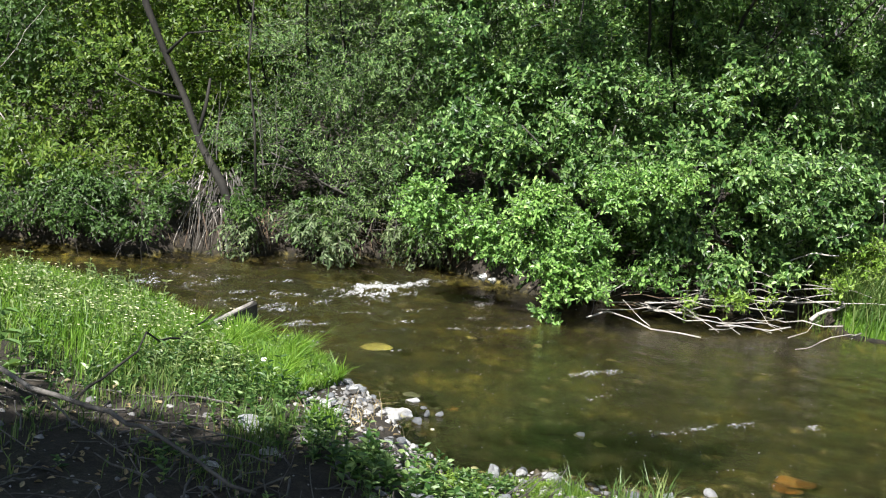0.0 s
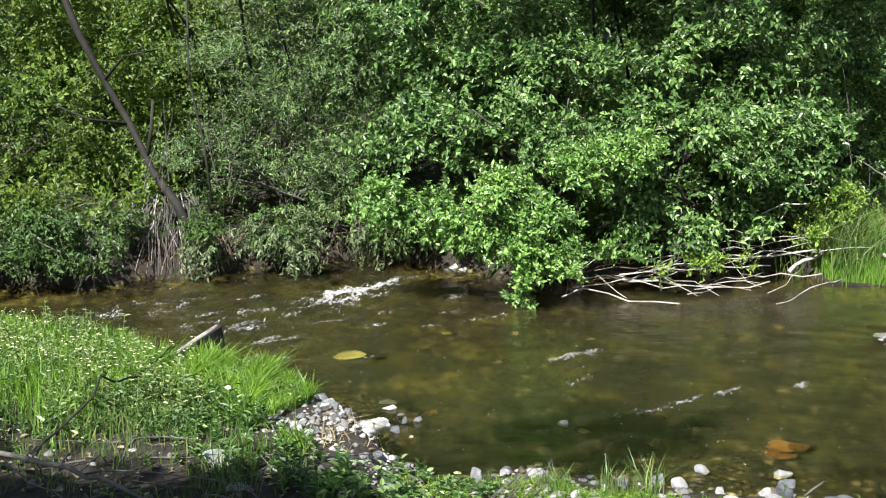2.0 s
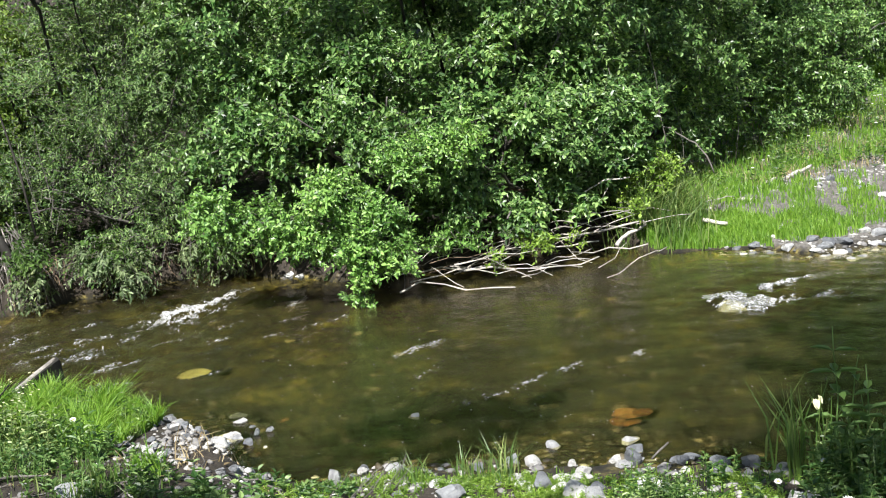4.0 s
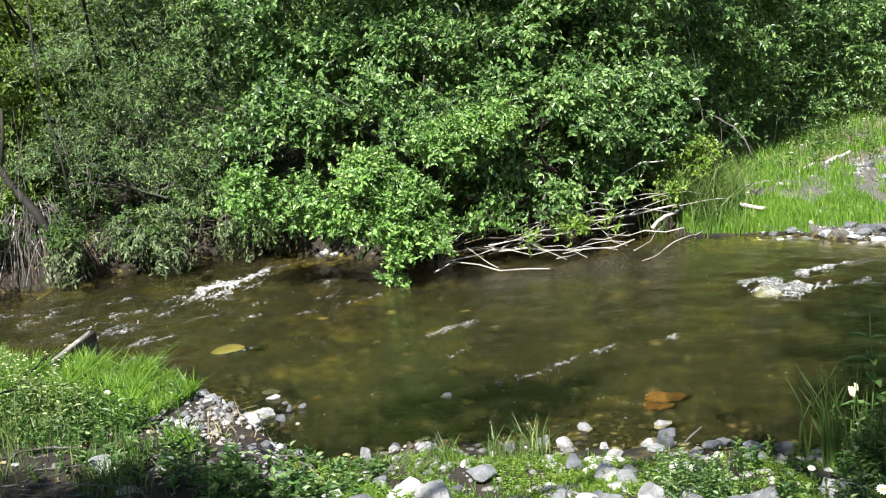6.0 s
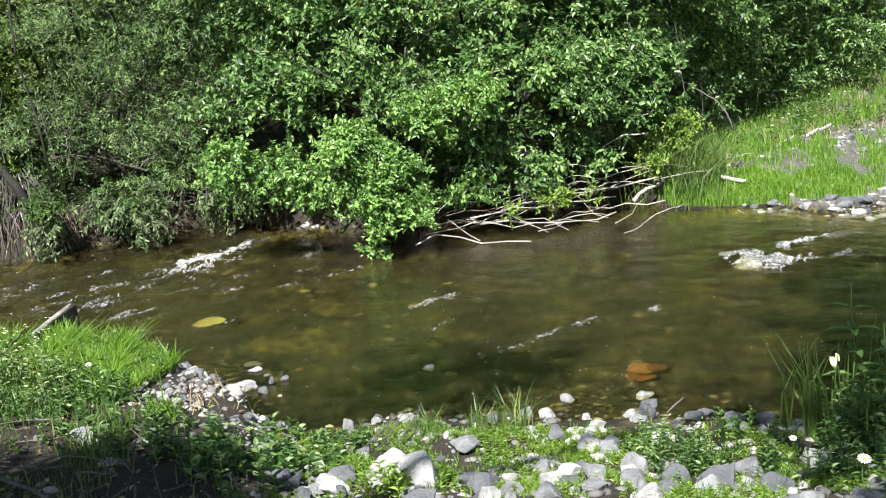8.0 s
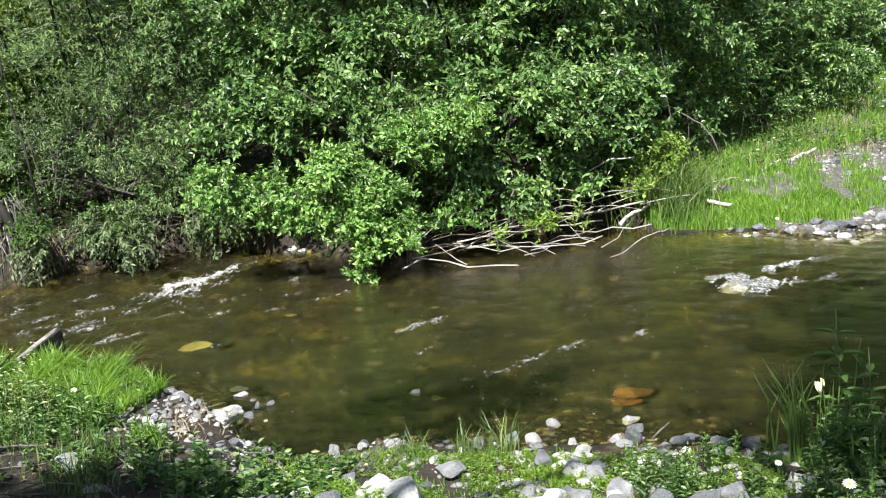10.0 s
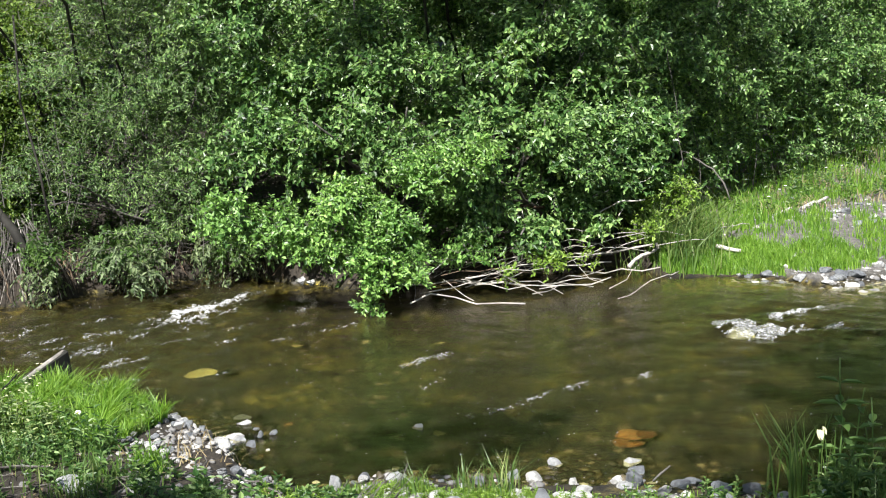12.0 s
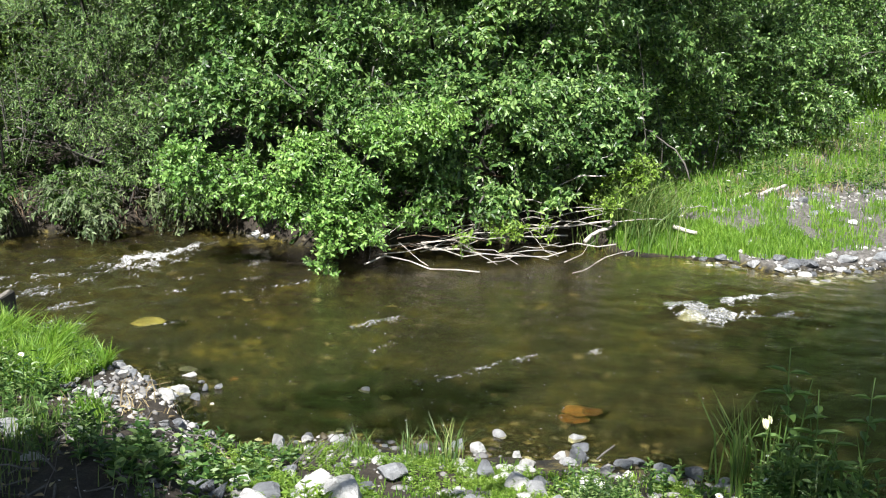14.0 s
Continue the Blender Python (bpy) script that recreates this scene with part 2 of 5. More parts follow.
def part(name, me, mat, parent=None, label=""):
    """One mesh object, under a thing where one is given."""
    ob = new(name, me)
    if not me.materials:
        me.materials.append(mat)
    if parent is not None:
        ob.parent = parent
        ob.matrix_parent_inverse = parent.matrix_basis.inverted()
    if label:
        ob["label"] = label
    return ob


def thing(name, at, label, category, group="", kind=""):
    ob = new(name)
    ob.empty_display_size = 0.1
    ob.matrix_basis = pose(*at)
    return tagged(ob, label, category, group, kind)


# The plan below is drawn with its depth shortened: lay() stretches it to metres along this line of sight.
SIGHT_FROM, SIGHT, DEPTH = np.array([0.314, -0.029]), np.array([0.1423, 0.9898]), 1.4056


def lay(points):
    """Points of the plan (x, y) or (x, y, z), as places in metres."""
    points = np.array(points, float)
    along = (points[..., :2] - SIGHT_FROM) @ SIGHT
    points[..., :2] += (DEPTH - 1) * along[..., None] * SIGHT
    return points


def lay_lobes(lobes):
    """Leafy lobes of the plan (x, y, z, rx, ry, rz), in metres."""
    lobes = np.array(lobes, float)
    return np.column_stack([lay(lobes[:, :3]), lobes[:, 3], lobes[:, 4] * DEPTH, lobes[:, 5]])


def unit(v):
    return v / np.maximum(np.linalg.norm(v, axis=-1, keepdims=True), 1e-9)


def joined(pieces):
    """Several (verts, faces) as one."""
    verts, faces, base = [], [], 0
    for v, f in pieces:
        verts.append(v)
        faces.append(np.asarray(f) + base)
        base += len(v)
    return np.concatenate(verts), np.concatenate(faces)


def tube(points, radii, sides=6):
    """A tapered round bar along points, closed at both ends."""
    points, radii = np.asarray(points, float), np.asarray(radii, float)
    points = np.concatenate([points[:1], points, points[-1:]])
    radii = np.concatenate([[radii[0] * 0.05], radii, [radii[-1] * 0.05]])
    along = unit(np.gradient(points[1:-1], axis=0))
    along = np.concatenate([along[:1], along, along[-1:]])
    ref = np.array([0.31, 0.17, 0.93]) if abs(along[0][2]) < 0.8 else np.array([0.93, 0.31, 0.17])
    a = unit(np.cross(along, ref))
    b = np.cross(along, a)
    turn = np.arange(sides) * 2 * np.pi / sides
    ring = np.cos(turn)[None, :, None] * a[:, None] + np.sin(turn)[None, :, None] * b[:, None]
    verts = (points[:, None] + ring * radii[:, None, None]).reshape(-1, 3)
    n = len(points)
    i, j = np.meshgrid(np.arange(n - 1), np.arange(sides), indexing="ij")
    k = (j + 1) % sides
    faces = np.stack([i * sides + j, i * sides + k, (i + 1) * sides + k, (i + 1) * sides + j], -1).reshape(-1, 4)
    return verts, faces


def bent(a, b, steps, wobble, sag=0.0):
    """A crooked line from a to b."""
    a, b = np.asarray(a, float), np.asarray(b, float)
    s = np.linspace(0, 1, steps)[:, None]
    off = rng.normal(size=(steps, 3)).cumsum(0)
    off = (off - off[0] - s * (off[-1] - off[0])) * wobble
    line = a + (b - a) * s + off
    line[:, 2] += sag * 4 * (s * (1 - s))[:, 0]
    return line


def stick(name, points, r0, r1, mat, parent=None, label="", sides=7):
    line = np.asarray(points)
    radii = np.linspace(r0, r1, len(line)) * (1 + 0.12 * rng.normal(size=len(line)).clip(-1.5, 1.5))
    v, f = tube(line, radii, sides)
    return part(name, mesh_from(name, v, f, True), mat, parent, label)


# ---------------------------------------------------------------- leaves and grass
def leaf_blades(base, way, face, length, width, fold=0.22, droop=0.12, plain=False):
    """Ovate leaves with a fold along the midrib: six corners each."""
    way = unit(way)
    side = unit(np.cross(way, face))
    up = np.cross(side, way)
    length, width = length[:, None], width[:, None]
    lift = up * width * fold
    rows = [
        base,
        base + way * length * 0.3 + side * width * 0.47 + lift,
        base + way * length * 0.68 + side * width * 0.36 + lift * 0.6 - up * length * droop * 0.3,
        base + way * length - up * length * droop,
        base + way * length * 0.68 - side * width * 0.36 + lift * 0.6 - up * length * droop * 0.3,
        base + way * length * 0.3 - side * width * 0.47 + lift,
    ]
    if plain:
        verts = np.stack([rows[0], base + way * length * 0.45 + side * width * 0.5 + lift, rows[3], base + way * length * 0.45 - side * width * 0.5 + lift], 1).reshape(-1, 3)
        return verts, np.arange(len(base))[:, None] * 4 + [0, 1, 2, 3]
    verts = np.stack(rows, 1).reshape(-1, 3)
    at = np.arange(len(base))[:, None] * 6
    faces = np.concatenate([at + [0, 1, 2, 3], at + [0, 3, 4, 5]])
    return verts, faces


def sprays(lobes, twigs, leaves, twig_len, leaf_len, slim=0.55, hang=0.0, lift=0.35, floor=None, shell=0.5, bunch=14, knot=0.11, plain=False):
    """Leafy twigs that fill uneven lobes (x, y, z, rx, ry, rz). Returns leaves and twigs as (verts, faces)."""
    lobes = np.asarray(lobes, float)
    weight = lobes[:, 3] * lobes[:, 4] * lobes[:, 5]
    weight = weight ** 0.75
    # twigs stand together in bunches, which leave dark gaps between them
    bunches = max(6, twigs // bunch)
    which = (rng.random(twigs) * bunches).astype(int)
    hub = unit(rng.normal(size=(bunches, 3)))
    hub = hub * ((shell + (1 - shell) * rng.random(bunches) ** 0.6) * rng.uniform(0.8, 1.2, bunches))[:, None]
    pick = rng.choice(len(lobes), bunches, p=weight / weight.sum())[which]
    lobe = lobes[pick]
    room = lobe[:, 3:].mean(1)
    root = lobe[:, :3] + hub[which] * lobe[:, 3:] + rng.normal(size=(twigs, 3)) * np.minimum(0.3 * room, knot)[:, None] * [1, 1, 0.7]
    u = unit(root - lobe[:, :3])
    way = unit(u * [0.8, 0.8, 0.5] + rng.normal(size=(twigs, 3)) * 0.5 + [0, 0, lift])
    span = twig_len * rng.uniform(0.6, 1.3, twigs)
    s = (np.arange(leaves) + 0.6) / leaves
    seat = root[:, None] + way[:, None] * (span[:, None] * s)[..., None]
    seat[..., 2] -= hang * span[:, None] * s ** 2
    side = unit(np.cross(way, rng.normal(size=(twigs, 3))))
    sign = np.where(np.arange(leaves) % 2 == 0, 1.0, -1.0)
    aim = way[:, None] * 0.55 + side[:, None] * sign[None, :, None] * 0.8 + rng.normal(size=(twigs, leaves, 3)) * 0.35
    aim[..., 2] -= hang * 1.2
    face = np.array([0, -0.15, 0.75]) + u[:, None] * 0.45 + rng.normal(size=(twigs, leaves, 3)) * 0.45
    base = seat.reshape(-1, 3)
    aim, face = aim.reshape(-1, 3), face.reshape(-1, 3)
    size = leaf_len * rng.uniform(0.6, 1.25, len(base))
    if floor is not None:
        keep = base[:, 2] > floor
        base, aim, face, size = base[keep], aim[keep], face[keep], size[keep]
    blades = leaf_blades(base, aim, face, size, size * slim * rng.uniform(0.85, 1.15, len(size)), plain=plain)
    tip = seat[:, -1]
    a = unit(np.cross(way, [0.3, 0.2, 0.9])) * 0.0022
    b = np.cross(way, a)
    v = np.stack([root + a, root - a * 0.5 + b, root - a * 0.5 - b, tip + a * 0.4, tip - a * 0.2 + b * 0.4, tip - a * 0.2 - b * 0.4], 1).reshape(-1, 3)
    at = np.arange(twigs)[:, None] * 6
    f = np.concatenate([at + [0, 1, 4, 3], at + [1, 2, 5, 4], at + [2, 0, 3, 5]])
    return blades, (v, f)


def shrub(name, label, group, root, lobes, leaf_mat, twigs, leaves, twig_len, leaf_len, stems=6, stem_r=0.016,
          bark=BARK_GREY, category="shrub", **more):
    """A bush: stems that rise from one stool into leafy lobes."""
    root, lobes = lay(root), lay_lobes(lobes)
    ob = thing(name, root, label, category, group)
    blades, sprigs = sprays(lobes, twigs, leaves, twig_len, leaf_len, **more)
    part("foliage", mesh_from("foliage", *blades), leaf_mat, ob)
    tagged(part("twig_growth", mesh_from("twig_growth", *sprigs), bark, ob), kind="stuff")
    for i in range(stems):
        lobe = lobes[i % len(lobes)]
        start = np.array(root) + [*rng.normal(size=2) * 0.08, -0.05]
        end = np.array(lobe[:3]) + rng.normal(size=3) * np.array(lobe[3:]) * 0.4
        line = bent(start, end, 8, 0.018 * np.linalg.norm(end - start), 0.06)
        stick("stem", line, stem_r * rng.uniform(0.7, 1.2), stem_r * 0.35, bark, ob)
    return ob


def grass(spots, height, width, lean=0.35, ground=None):
    """Blades of grass at spots (x, y), bent over by their own weight: six corners each."""
    n = len(spots)
    z = ground if ground is not None else land(spots[:, 0], spots[:, 1])
    base = lay(np.column_stack([spots, z - 0.01]))
    turn = rng.random(n) * 2 * np.pi
    side = np.column_stack([np.cos(turn), np.sin(turn), 0 * turn])
    fall = rng.random(n) * 2 * np.pi
    over = np.column_stack([np.cos(fall), np.sin(fall), 0 * fall]) * (lean * rng.random(n))[:, None]
    tall = (height * rng.uniform(0.5, 1.2, n))[:, None] if np.isscalar(height) else (height * rng.uniform(0.6, 1.2, n))[:, None]
    up = np.array([0, 0, 1.0])
    wide = width * rng.uniform(0.7, 1.3, n)[:, None]
    mid = base + (up + over * 0.5) * tall * 0.55
    tip = base + (up * 0.92 + over * 1.3) * tall
    verts = np.stack([base - side * wide * 0.5, base + side * wide * 0.5, mid + side * wide * 0.42, mid - side * wide * 0.42,
                      tip + side * wide * 0.06, tip - side * wide * 0.06], 1).reshape(-1, 3)
    at = np.arange(n)[:, None] * 6
    return verts, np.concatenate([at + [0, 1, 2, 3], at + [3, 2, 4, 5]])


def herbs(spots, tall, leaf_len, pairs=5, slim=0.4, spread=0.75):
    """Upright leafy stems at spots (x, y), with leaves all the way up. Returns leaves and stems."""
    n = len(spots)
    base = lay(np.column_stack([spots, land(spots[:, 0], spots[:, 1]) - 0.01]))
    high = tall * rng.uniform(0.5, 1.25, n)
    way = unit(np.column_stack([rng.normal(size=(n, 2)) * 0.18, np.ones(n)]))
    count = pairs * 2
    s = 0.12 + 0.88 * (np.arange(count) // 2 + 0.5) / pairs
    seat = base[:, None] + way[:, None] * (high[:, None] * s)[..., None]
    turn = rng.random(n)[:, None] * 6.3 + np.arange(count) * np.pi + (np.arange(count) // 2) * 1.4
    aim = np.stack([np.cos(turn), np.sin(turn), 0.25 + 0.5 * rng.random((n, count))], -1) * [spread, spread, 1]
    aim = aim + rng.normal(size=aim.shape) * 0.15
    face = np.array([0, 0, 1.0]) + rng.normal(size=aim.shape) * 0.25
    size = leaf_len * (1.15 - 0.55 * s)[None] * rng.uniform(0.7, 1.25, (n, count))
    blades = leaf_blades(seat.reshape(-1, 3), aim.reshape(-1, 3), face.reshape(-1, 3), size.ravel(), size.ravel() * slim, 0.2, 0.25)
    tip = base + way * high[:, None]
    a = np.array([0.0018, 0, 0])
    b = np.array([0, 0.0018, 0])
    v = np.stack([base + a, base - a + b, base - a - b, tip + a * 0.5, tip - a * 0.5 + b * 0.5, tip - a * 0.5 - b * 0.5], 1).reshape(-1, 3)
    at = np.arange(n)[:, None] * 6
    return blades, (v, np.concatenate([at + [0, 1, 4, 3], at + [1, 2, 5, 4], at + [2, 0, 3, 5]]))


# ---------------------------------------------------------------- the land
NEAR_X = [-60, -8, -3.5, -2.2, -1.6, -1.26, -0.83, -0.5, -0.28, -0.08, 0.06, 0.24, 0.43, 0.74, 0.89, 1.2, 1.66, 1.93, 2.16, 2.45, 3.2, 5, 9, 60]
NEAR_Y = [5.0, 6.2, 5.95, 5.75, 5.5, 5.25, 5.05, 4.88, 4.65, 4.35, 4.0, 3.86, 3.78, 3.8, 3.68, 3.62, 3.48, 3.36, 3.22, 2.95, 2.5, 1.9, 1.2, -6]
FAR_X = [-60, -8, -3.3, -2.34, -2.08, -1.73, -1.32, -0.89, -0.35, 0.0, 0.5, 0.78, 1.0, 2.0, 2.95, 3.12, 3.8, 4.05, 4.74, 5.33, 9, 60]
FAR_Y = [7.3, 7.75, 7.25, 7.18, 7.34, 7.4, 7.54, 7.72, 7.86, 7.62, 7.3, 7.05, 7.02, 7.08, 7.02, 6.66, 6.42, 6.05, 6.1, 6.13, 6.0, 3.0]


def ripple(x, y, size, seed):
    """Smooth unevenness, about -1 to 1."""
    r = np.random.default_rng(seed)
    total = 0
    for k in range(5):
        a = r.random() * 6.28
        f = 6.28 / size * (0.6 + 0.35 * k)
        total = total + np.sin((np.cos(a) * x + np.sin(a) * y) * f + r.random() * 6.28) / (1 + 0.5 * k)
    return total / 2.2


def smooth(v, a, b):
    s = np.clip((v - a) / (b - a), 0, 1)
    return s * s * (3 - 2 * s)


def land(x, y):
    """The height of the ground: the near bank, the bed of the stream, the far bank and the slope behind."""
    x, y = np.asarray(x, float), np.asarray(y, float)
    wig = 0.035 * ripple(x, y, 0.5, 3)
    near = np.interp(x, NEAR_X, NEAR_Y) - y + wig
    far = y - np.interp(x, FAR_X, FAR_Y) + wig
    stony = smooth(x, -0.1, 0.3)
    low = (0.14 - 0.1 * stony) * smooth(near, 0, 0.35) + (0.12 + 0.1 * stony) * smooth(near, 0.3, 1.5) + 0.07 * smooth(near, 1.5, 6)
    bar = smooth(x, 2.95, 3.3)
    steep = 0.24 * smooth(far, 0.0, 0.12) + 0.26 * smooth(far, 0.1, 1.2) + 0.35 * smooth(far, 1.0, 4.0)
    gentle = 0.07 * smooth(far, 0, 0.25) + 0.16 * smooth(far, 0.2, 1.4) + 0.45 * smooth(far, 1.2, 4.5)
    high = steep * (1 - bar) + gentle * bar
    hill = 9.0 * smooth(far, 5, 45) + 25 * smooth(far, 30, 200)
    inside = np.minimum(-near, -far)
    bed = -(0.26 + 0.1 * smooth(x, 0.6, 2.0) + 0.36 * smooth(-x, -0.1, 0.7)) * smooth(-near, 0.0, 0.8) * smooth(-far, 0.0, 0.35) - 0.02
    # hollow dug so that the bed's depth colouring darkens this stretch of water
    bed = bed - 0.34 * np.exp(-(((x - 0.55) / 0.5) ** 2 + ((y - 4.22) / 0.26) ** 2))
    z = np.where(near > 0, low, np.where(far > 0, high + hill, bed))
    fine = 0.012 * ripple(x, y, 0.23, 5) + 0.02 * ripple(x, y, 0.8, 8)
    return z + fine * np.where(inside > 0, 1.0, smooth(-inside, 0.05, 0.4))


def spread(dense, far, step, grow=1.25):
    """Even steps across the dense stretch, wider and wider ones out to far."""
    inner = np.arange(dense[0], dense[1] + 1e-6, step)
    out, at, s = [], 0.0, step
    while at < far:
        s *= grow
        at += s
        out.append(at)
    out = np.array(out)
    return np.concatenate([dense[0] - out[::-1], inner, dense[1] + out])


def sheet(xs, ys, height):
    gx, gy = np.meshgrid(xs, ys, indexing="xy")
    verts = np.column_stack([gx.ravel(), gy.ravel(), height(gx, gy).ravel()])
    w = len(xs)
    i, j = np.meshgrid(np.arange(len(ys) - 1), np.arange(w - 1), indexing="ij")
    a = (i * w + j).ravel()
    return lay(verts), np.column_stack([a, a + 1, a + w + 1, a + w])


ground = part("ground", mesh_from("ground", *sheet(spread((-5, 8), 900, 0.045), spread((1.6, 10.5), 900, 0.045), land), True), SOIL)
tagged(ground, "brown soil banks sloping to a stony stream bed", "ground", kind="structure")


def swell(x, y):
    """The stream's surface: low ripples, rougher in the riffle upstream and behind the sunken boulder."""
    riffle = 0.22 + 1.0 * smooth(0.6 - x, 0, 1.2) * smooth(y, 5.0, 5.6) + 1.4 * np.exp(-(((x + 0.3) / 0.5) ** 2 + ((y - 6.85) / 0.35) ** 2))
    riffle = riffle + 1.6 * np.exp(-(((x - 3.35) / 0.5) ** 2 + ((y - 5.3) / 0.35) ** 2))
    waves = 0.01 * ripple(x, y * 1.5, 0.33, 21) + 0.008 * ripple(x * 0.8, y * 1.6, 0.16, 22) + 0.0045 * ripple(x, y, 0.09, 23)
    return waves * riffle + 0.035 * np.exp(-(((x - 3.05) / 0.16) ** 2 + ((y - 5.32) / 0.13) ** 2)) - 0.012


water = part("water", mesh_from("water", *sheet(spread((-4, 6), 60, 0.025), spread((2.6, 7.9), 8, 0.025), swell), True), WATER)
tagged(water, "clear brown stream water rippling over stones", "water", kind="structure")
water.visible_shadow = False


# ---------------------------------------------------------------- stones
def stone_mesh(seed, mat, flat=0.7, level=3):
    """A worn, slightly angular stone one metre across, its foot at the origin."""
    bm = bmesh.new()
    bmesh.ops.create_icosphere(bm, subdivisions=level, radius=0.5)
    r = random.Random(seed)
    shift = Vector((r.random() * 50, r.random() * 50, r.random() * 50))
    cuts = [(Vector((r.gauss(0, 1), r.gauss(0, 1), r.gauss(0, 0.8))).normalized(), r.uniform(0.2, 0.34)) for _ in range(14)]
    for v in bm.verts:
        for n, d in cuts:
            over = v.co.dot(n) - d
            if over > 0:
                v.co -= n * over * 0.98
        v.co *= 1 + 0.05 * noise.noise(v.co * 2.2 + shift) + 0.035 * noise.noise(v.co * 7 + shift)
        v.co.z *= flat
        v.co.z += flat * 0.3
    me = bpy.data.meshes.new("stone")
    bm.to_mesh(me)
    bm.free()
    for p in me.polygons:
        p.use_smooth = True
    me.set_sharp_from_angle(angle=radians(16))
    me.materials.append(mat)
    return me


STONES = {
    "grey": [stone_mesh(i, STONE_GREY, 0.55 + 0.06 * i) for i in range(6)],
    "white": [stone_mesh(20 + i, STONE_WHITE, 0.6 + 0.06 * i) for i in range(5)],
    "ochre": [stone_mesh(40 + i, STONE_ORANGE, 0.4 + 0.08 * i) for i in range(2)],
    "olive": [stone_mesh(50 + i, STONE_OLIVE, 0.3 + 0.08 * i) for i in range(2)],
}
STONE_LABELS = {
    "grey": "rounded grey river stone on the bank of a stream",
    "white": "pale sunlit river stone on the bank of a stream",
    "ochre": "rust-orange stone under shallow stream water",
    "olive": "yellow algae-covered flat stone under stream water",
}


def stone(tone, i, x, y, size, squash=1.0, z=None, group="river stones", label="", tilt=0):
    ob = new("bar_stone" if group == "gravel bar stones" else "river_stone", STONES[tone][i % len(STONES[tone])])
    if z is None:
        z = float(land(x, y)) - 0.03 * size
    x, y = lay((x, y))
    ob.matrix_basis = pose(x, y, z, tilt, rng.uniform(-12, 12), rng.uniform(0, 360)) @ Matrix.Diagonal((size * rng.uniform(0.95, 1.15), size * rng.uniform(0.75, 0.95), size * squash, 1))
    return tagged(ob, label or STONE_LABELS[tone], "stone", group)


for row in [
    ("white", 0, 0.65, 3.02, 0.26, 1.0), ("white", 1, 0.55, 3.27, 0.17, 0.9), ("white", 2, 0.29, 3.36, 0.13, 0.6),
    ("grey", 0, 0.16, 3.14, 0.12, 1.0), ("grey", 1, 0.87, 2.97, 0.2, 0.8), ("grey", 2, 1.11, 3.06, 0.1, 1.1),
    ("white", 3, 0.97, 2.98, 0.11, 0.8), ("white", 4, 1.1, 3.22, 0.1, 0.7), ("grey", 3, 0.88, 3.38, 0.15, 0.8),
    ("white", 2, 1.33, 3.24, 0.14, 0.9), ("grey", 5, 1.4, 3.16, 0.11, 0.8), ("grey", 4, 1.25, 3.4, 0.15, 0.6), ("white", 0, 1.62, 3.13, 0.17, 1.0),
    ("grey", 1, 1.43, 3.22, 0.09, 1.0), ("grey", 0, 1.6, 2.68, 0.19, 1.2),
]:
    stone(row[0], row[1], row[2], row[3] - 0.05, row[4] * 1.12, row[5] * 1.1, tilt=rng.uniform(-22, 22))
for row in [
    ("white", 1, 1.08, 2.8, 0.15, 0.9), ("grey", 2, 1.22, 2.76, 0.12, 1.0), ("grey", 5, 1.36, 2.72, 0.12, 0.7),
    ("white", 3, 2.04, 2.8, 0.15, 1.1), ("grey", 3, 1.5, 2.74, 0.13, 0.8), ("white", 4, 0.32, 3.04, 0.16, 0.8),
    ("grey", 4, 0.1, 3.3, 0.11, 1.0), ("grey", 5, 0.4, 3.15, 0.13, 0.7), ("grey", 1, 0.46, 3.42, 0.09, 0.8),
    ("grey", 1, -0.55, 3.42, 0.18, 0.6), ("grey", 2, 0.75, 3.2, 0.1, 0.9), ("grey", 0, 0.62, 2.78, 0.15, 0.8),
    ("grey", 3, 0.84, 2.8, 0.14, 0.9), ("grey", 2, 1.78, 2.76, 0.15, 0.9),
]:
    stone(*row[:4], row[4] * 1.1, row[5] * 1.1, tilt=rng.uniform(-22, 22))


def slab_stone(tone, i, x, y, long, wide, thick, lean, turn, label):
    """A flat stone of its own proportions, leaning by lean degrees."""
    ob = new("flat_stone", STONES[tone][i % len(STONES[tone])])
    ob.matrix_basis = pose(*lay((x, y, float(land(x, y)) - 0.02)), 0, lean, turn) @ Matrix.Diagonal((long, wide, thick, 1))
    return tagged(ob, label, "stone", "river stones")


SLAB = "flat blue-grey stone slab leaning among shore stones"
for row in [
    (1, 1.55, 2.6, 0.2, 0.12, 0.15, -52, 70), (3, 1.65, 2.61, 0.18, 0.1, 0.14, -48, 95), (5, 1.46, 2.63, 0.15, 0.13, 0.1, 12, 20),
    (2, 0.85, 2.87, 0.2, 0.13, 0.13, 24, 15), (4, 0.93, 2.78, 0.16, 0.12, 0.1, -16, 60), (0, 0.19, 3.06, 0.23, 0.08, 0.1, -28, 40),
    (3, 0.12, 3.2, 0.17, 0.1, 0.1, 35, 120), (5, 1.78, 2.64, 0.16, 0.14, 0.1, -20, 10), (1, 1.2, 2.68, 0.17, 0.12, 0.11, 18, 140),
    (2, 1.98, 2.72, 0.15, 0.1, 0.14, 40, 75), (0, 0.38, 2.88, 0.18, 0.13, 0.1, -15, 30), (4, 1.03, 2.62, 0.2, 0.14, 0.12, 14, 100),
]:
    slab_stone("grey", *row, SLAB)
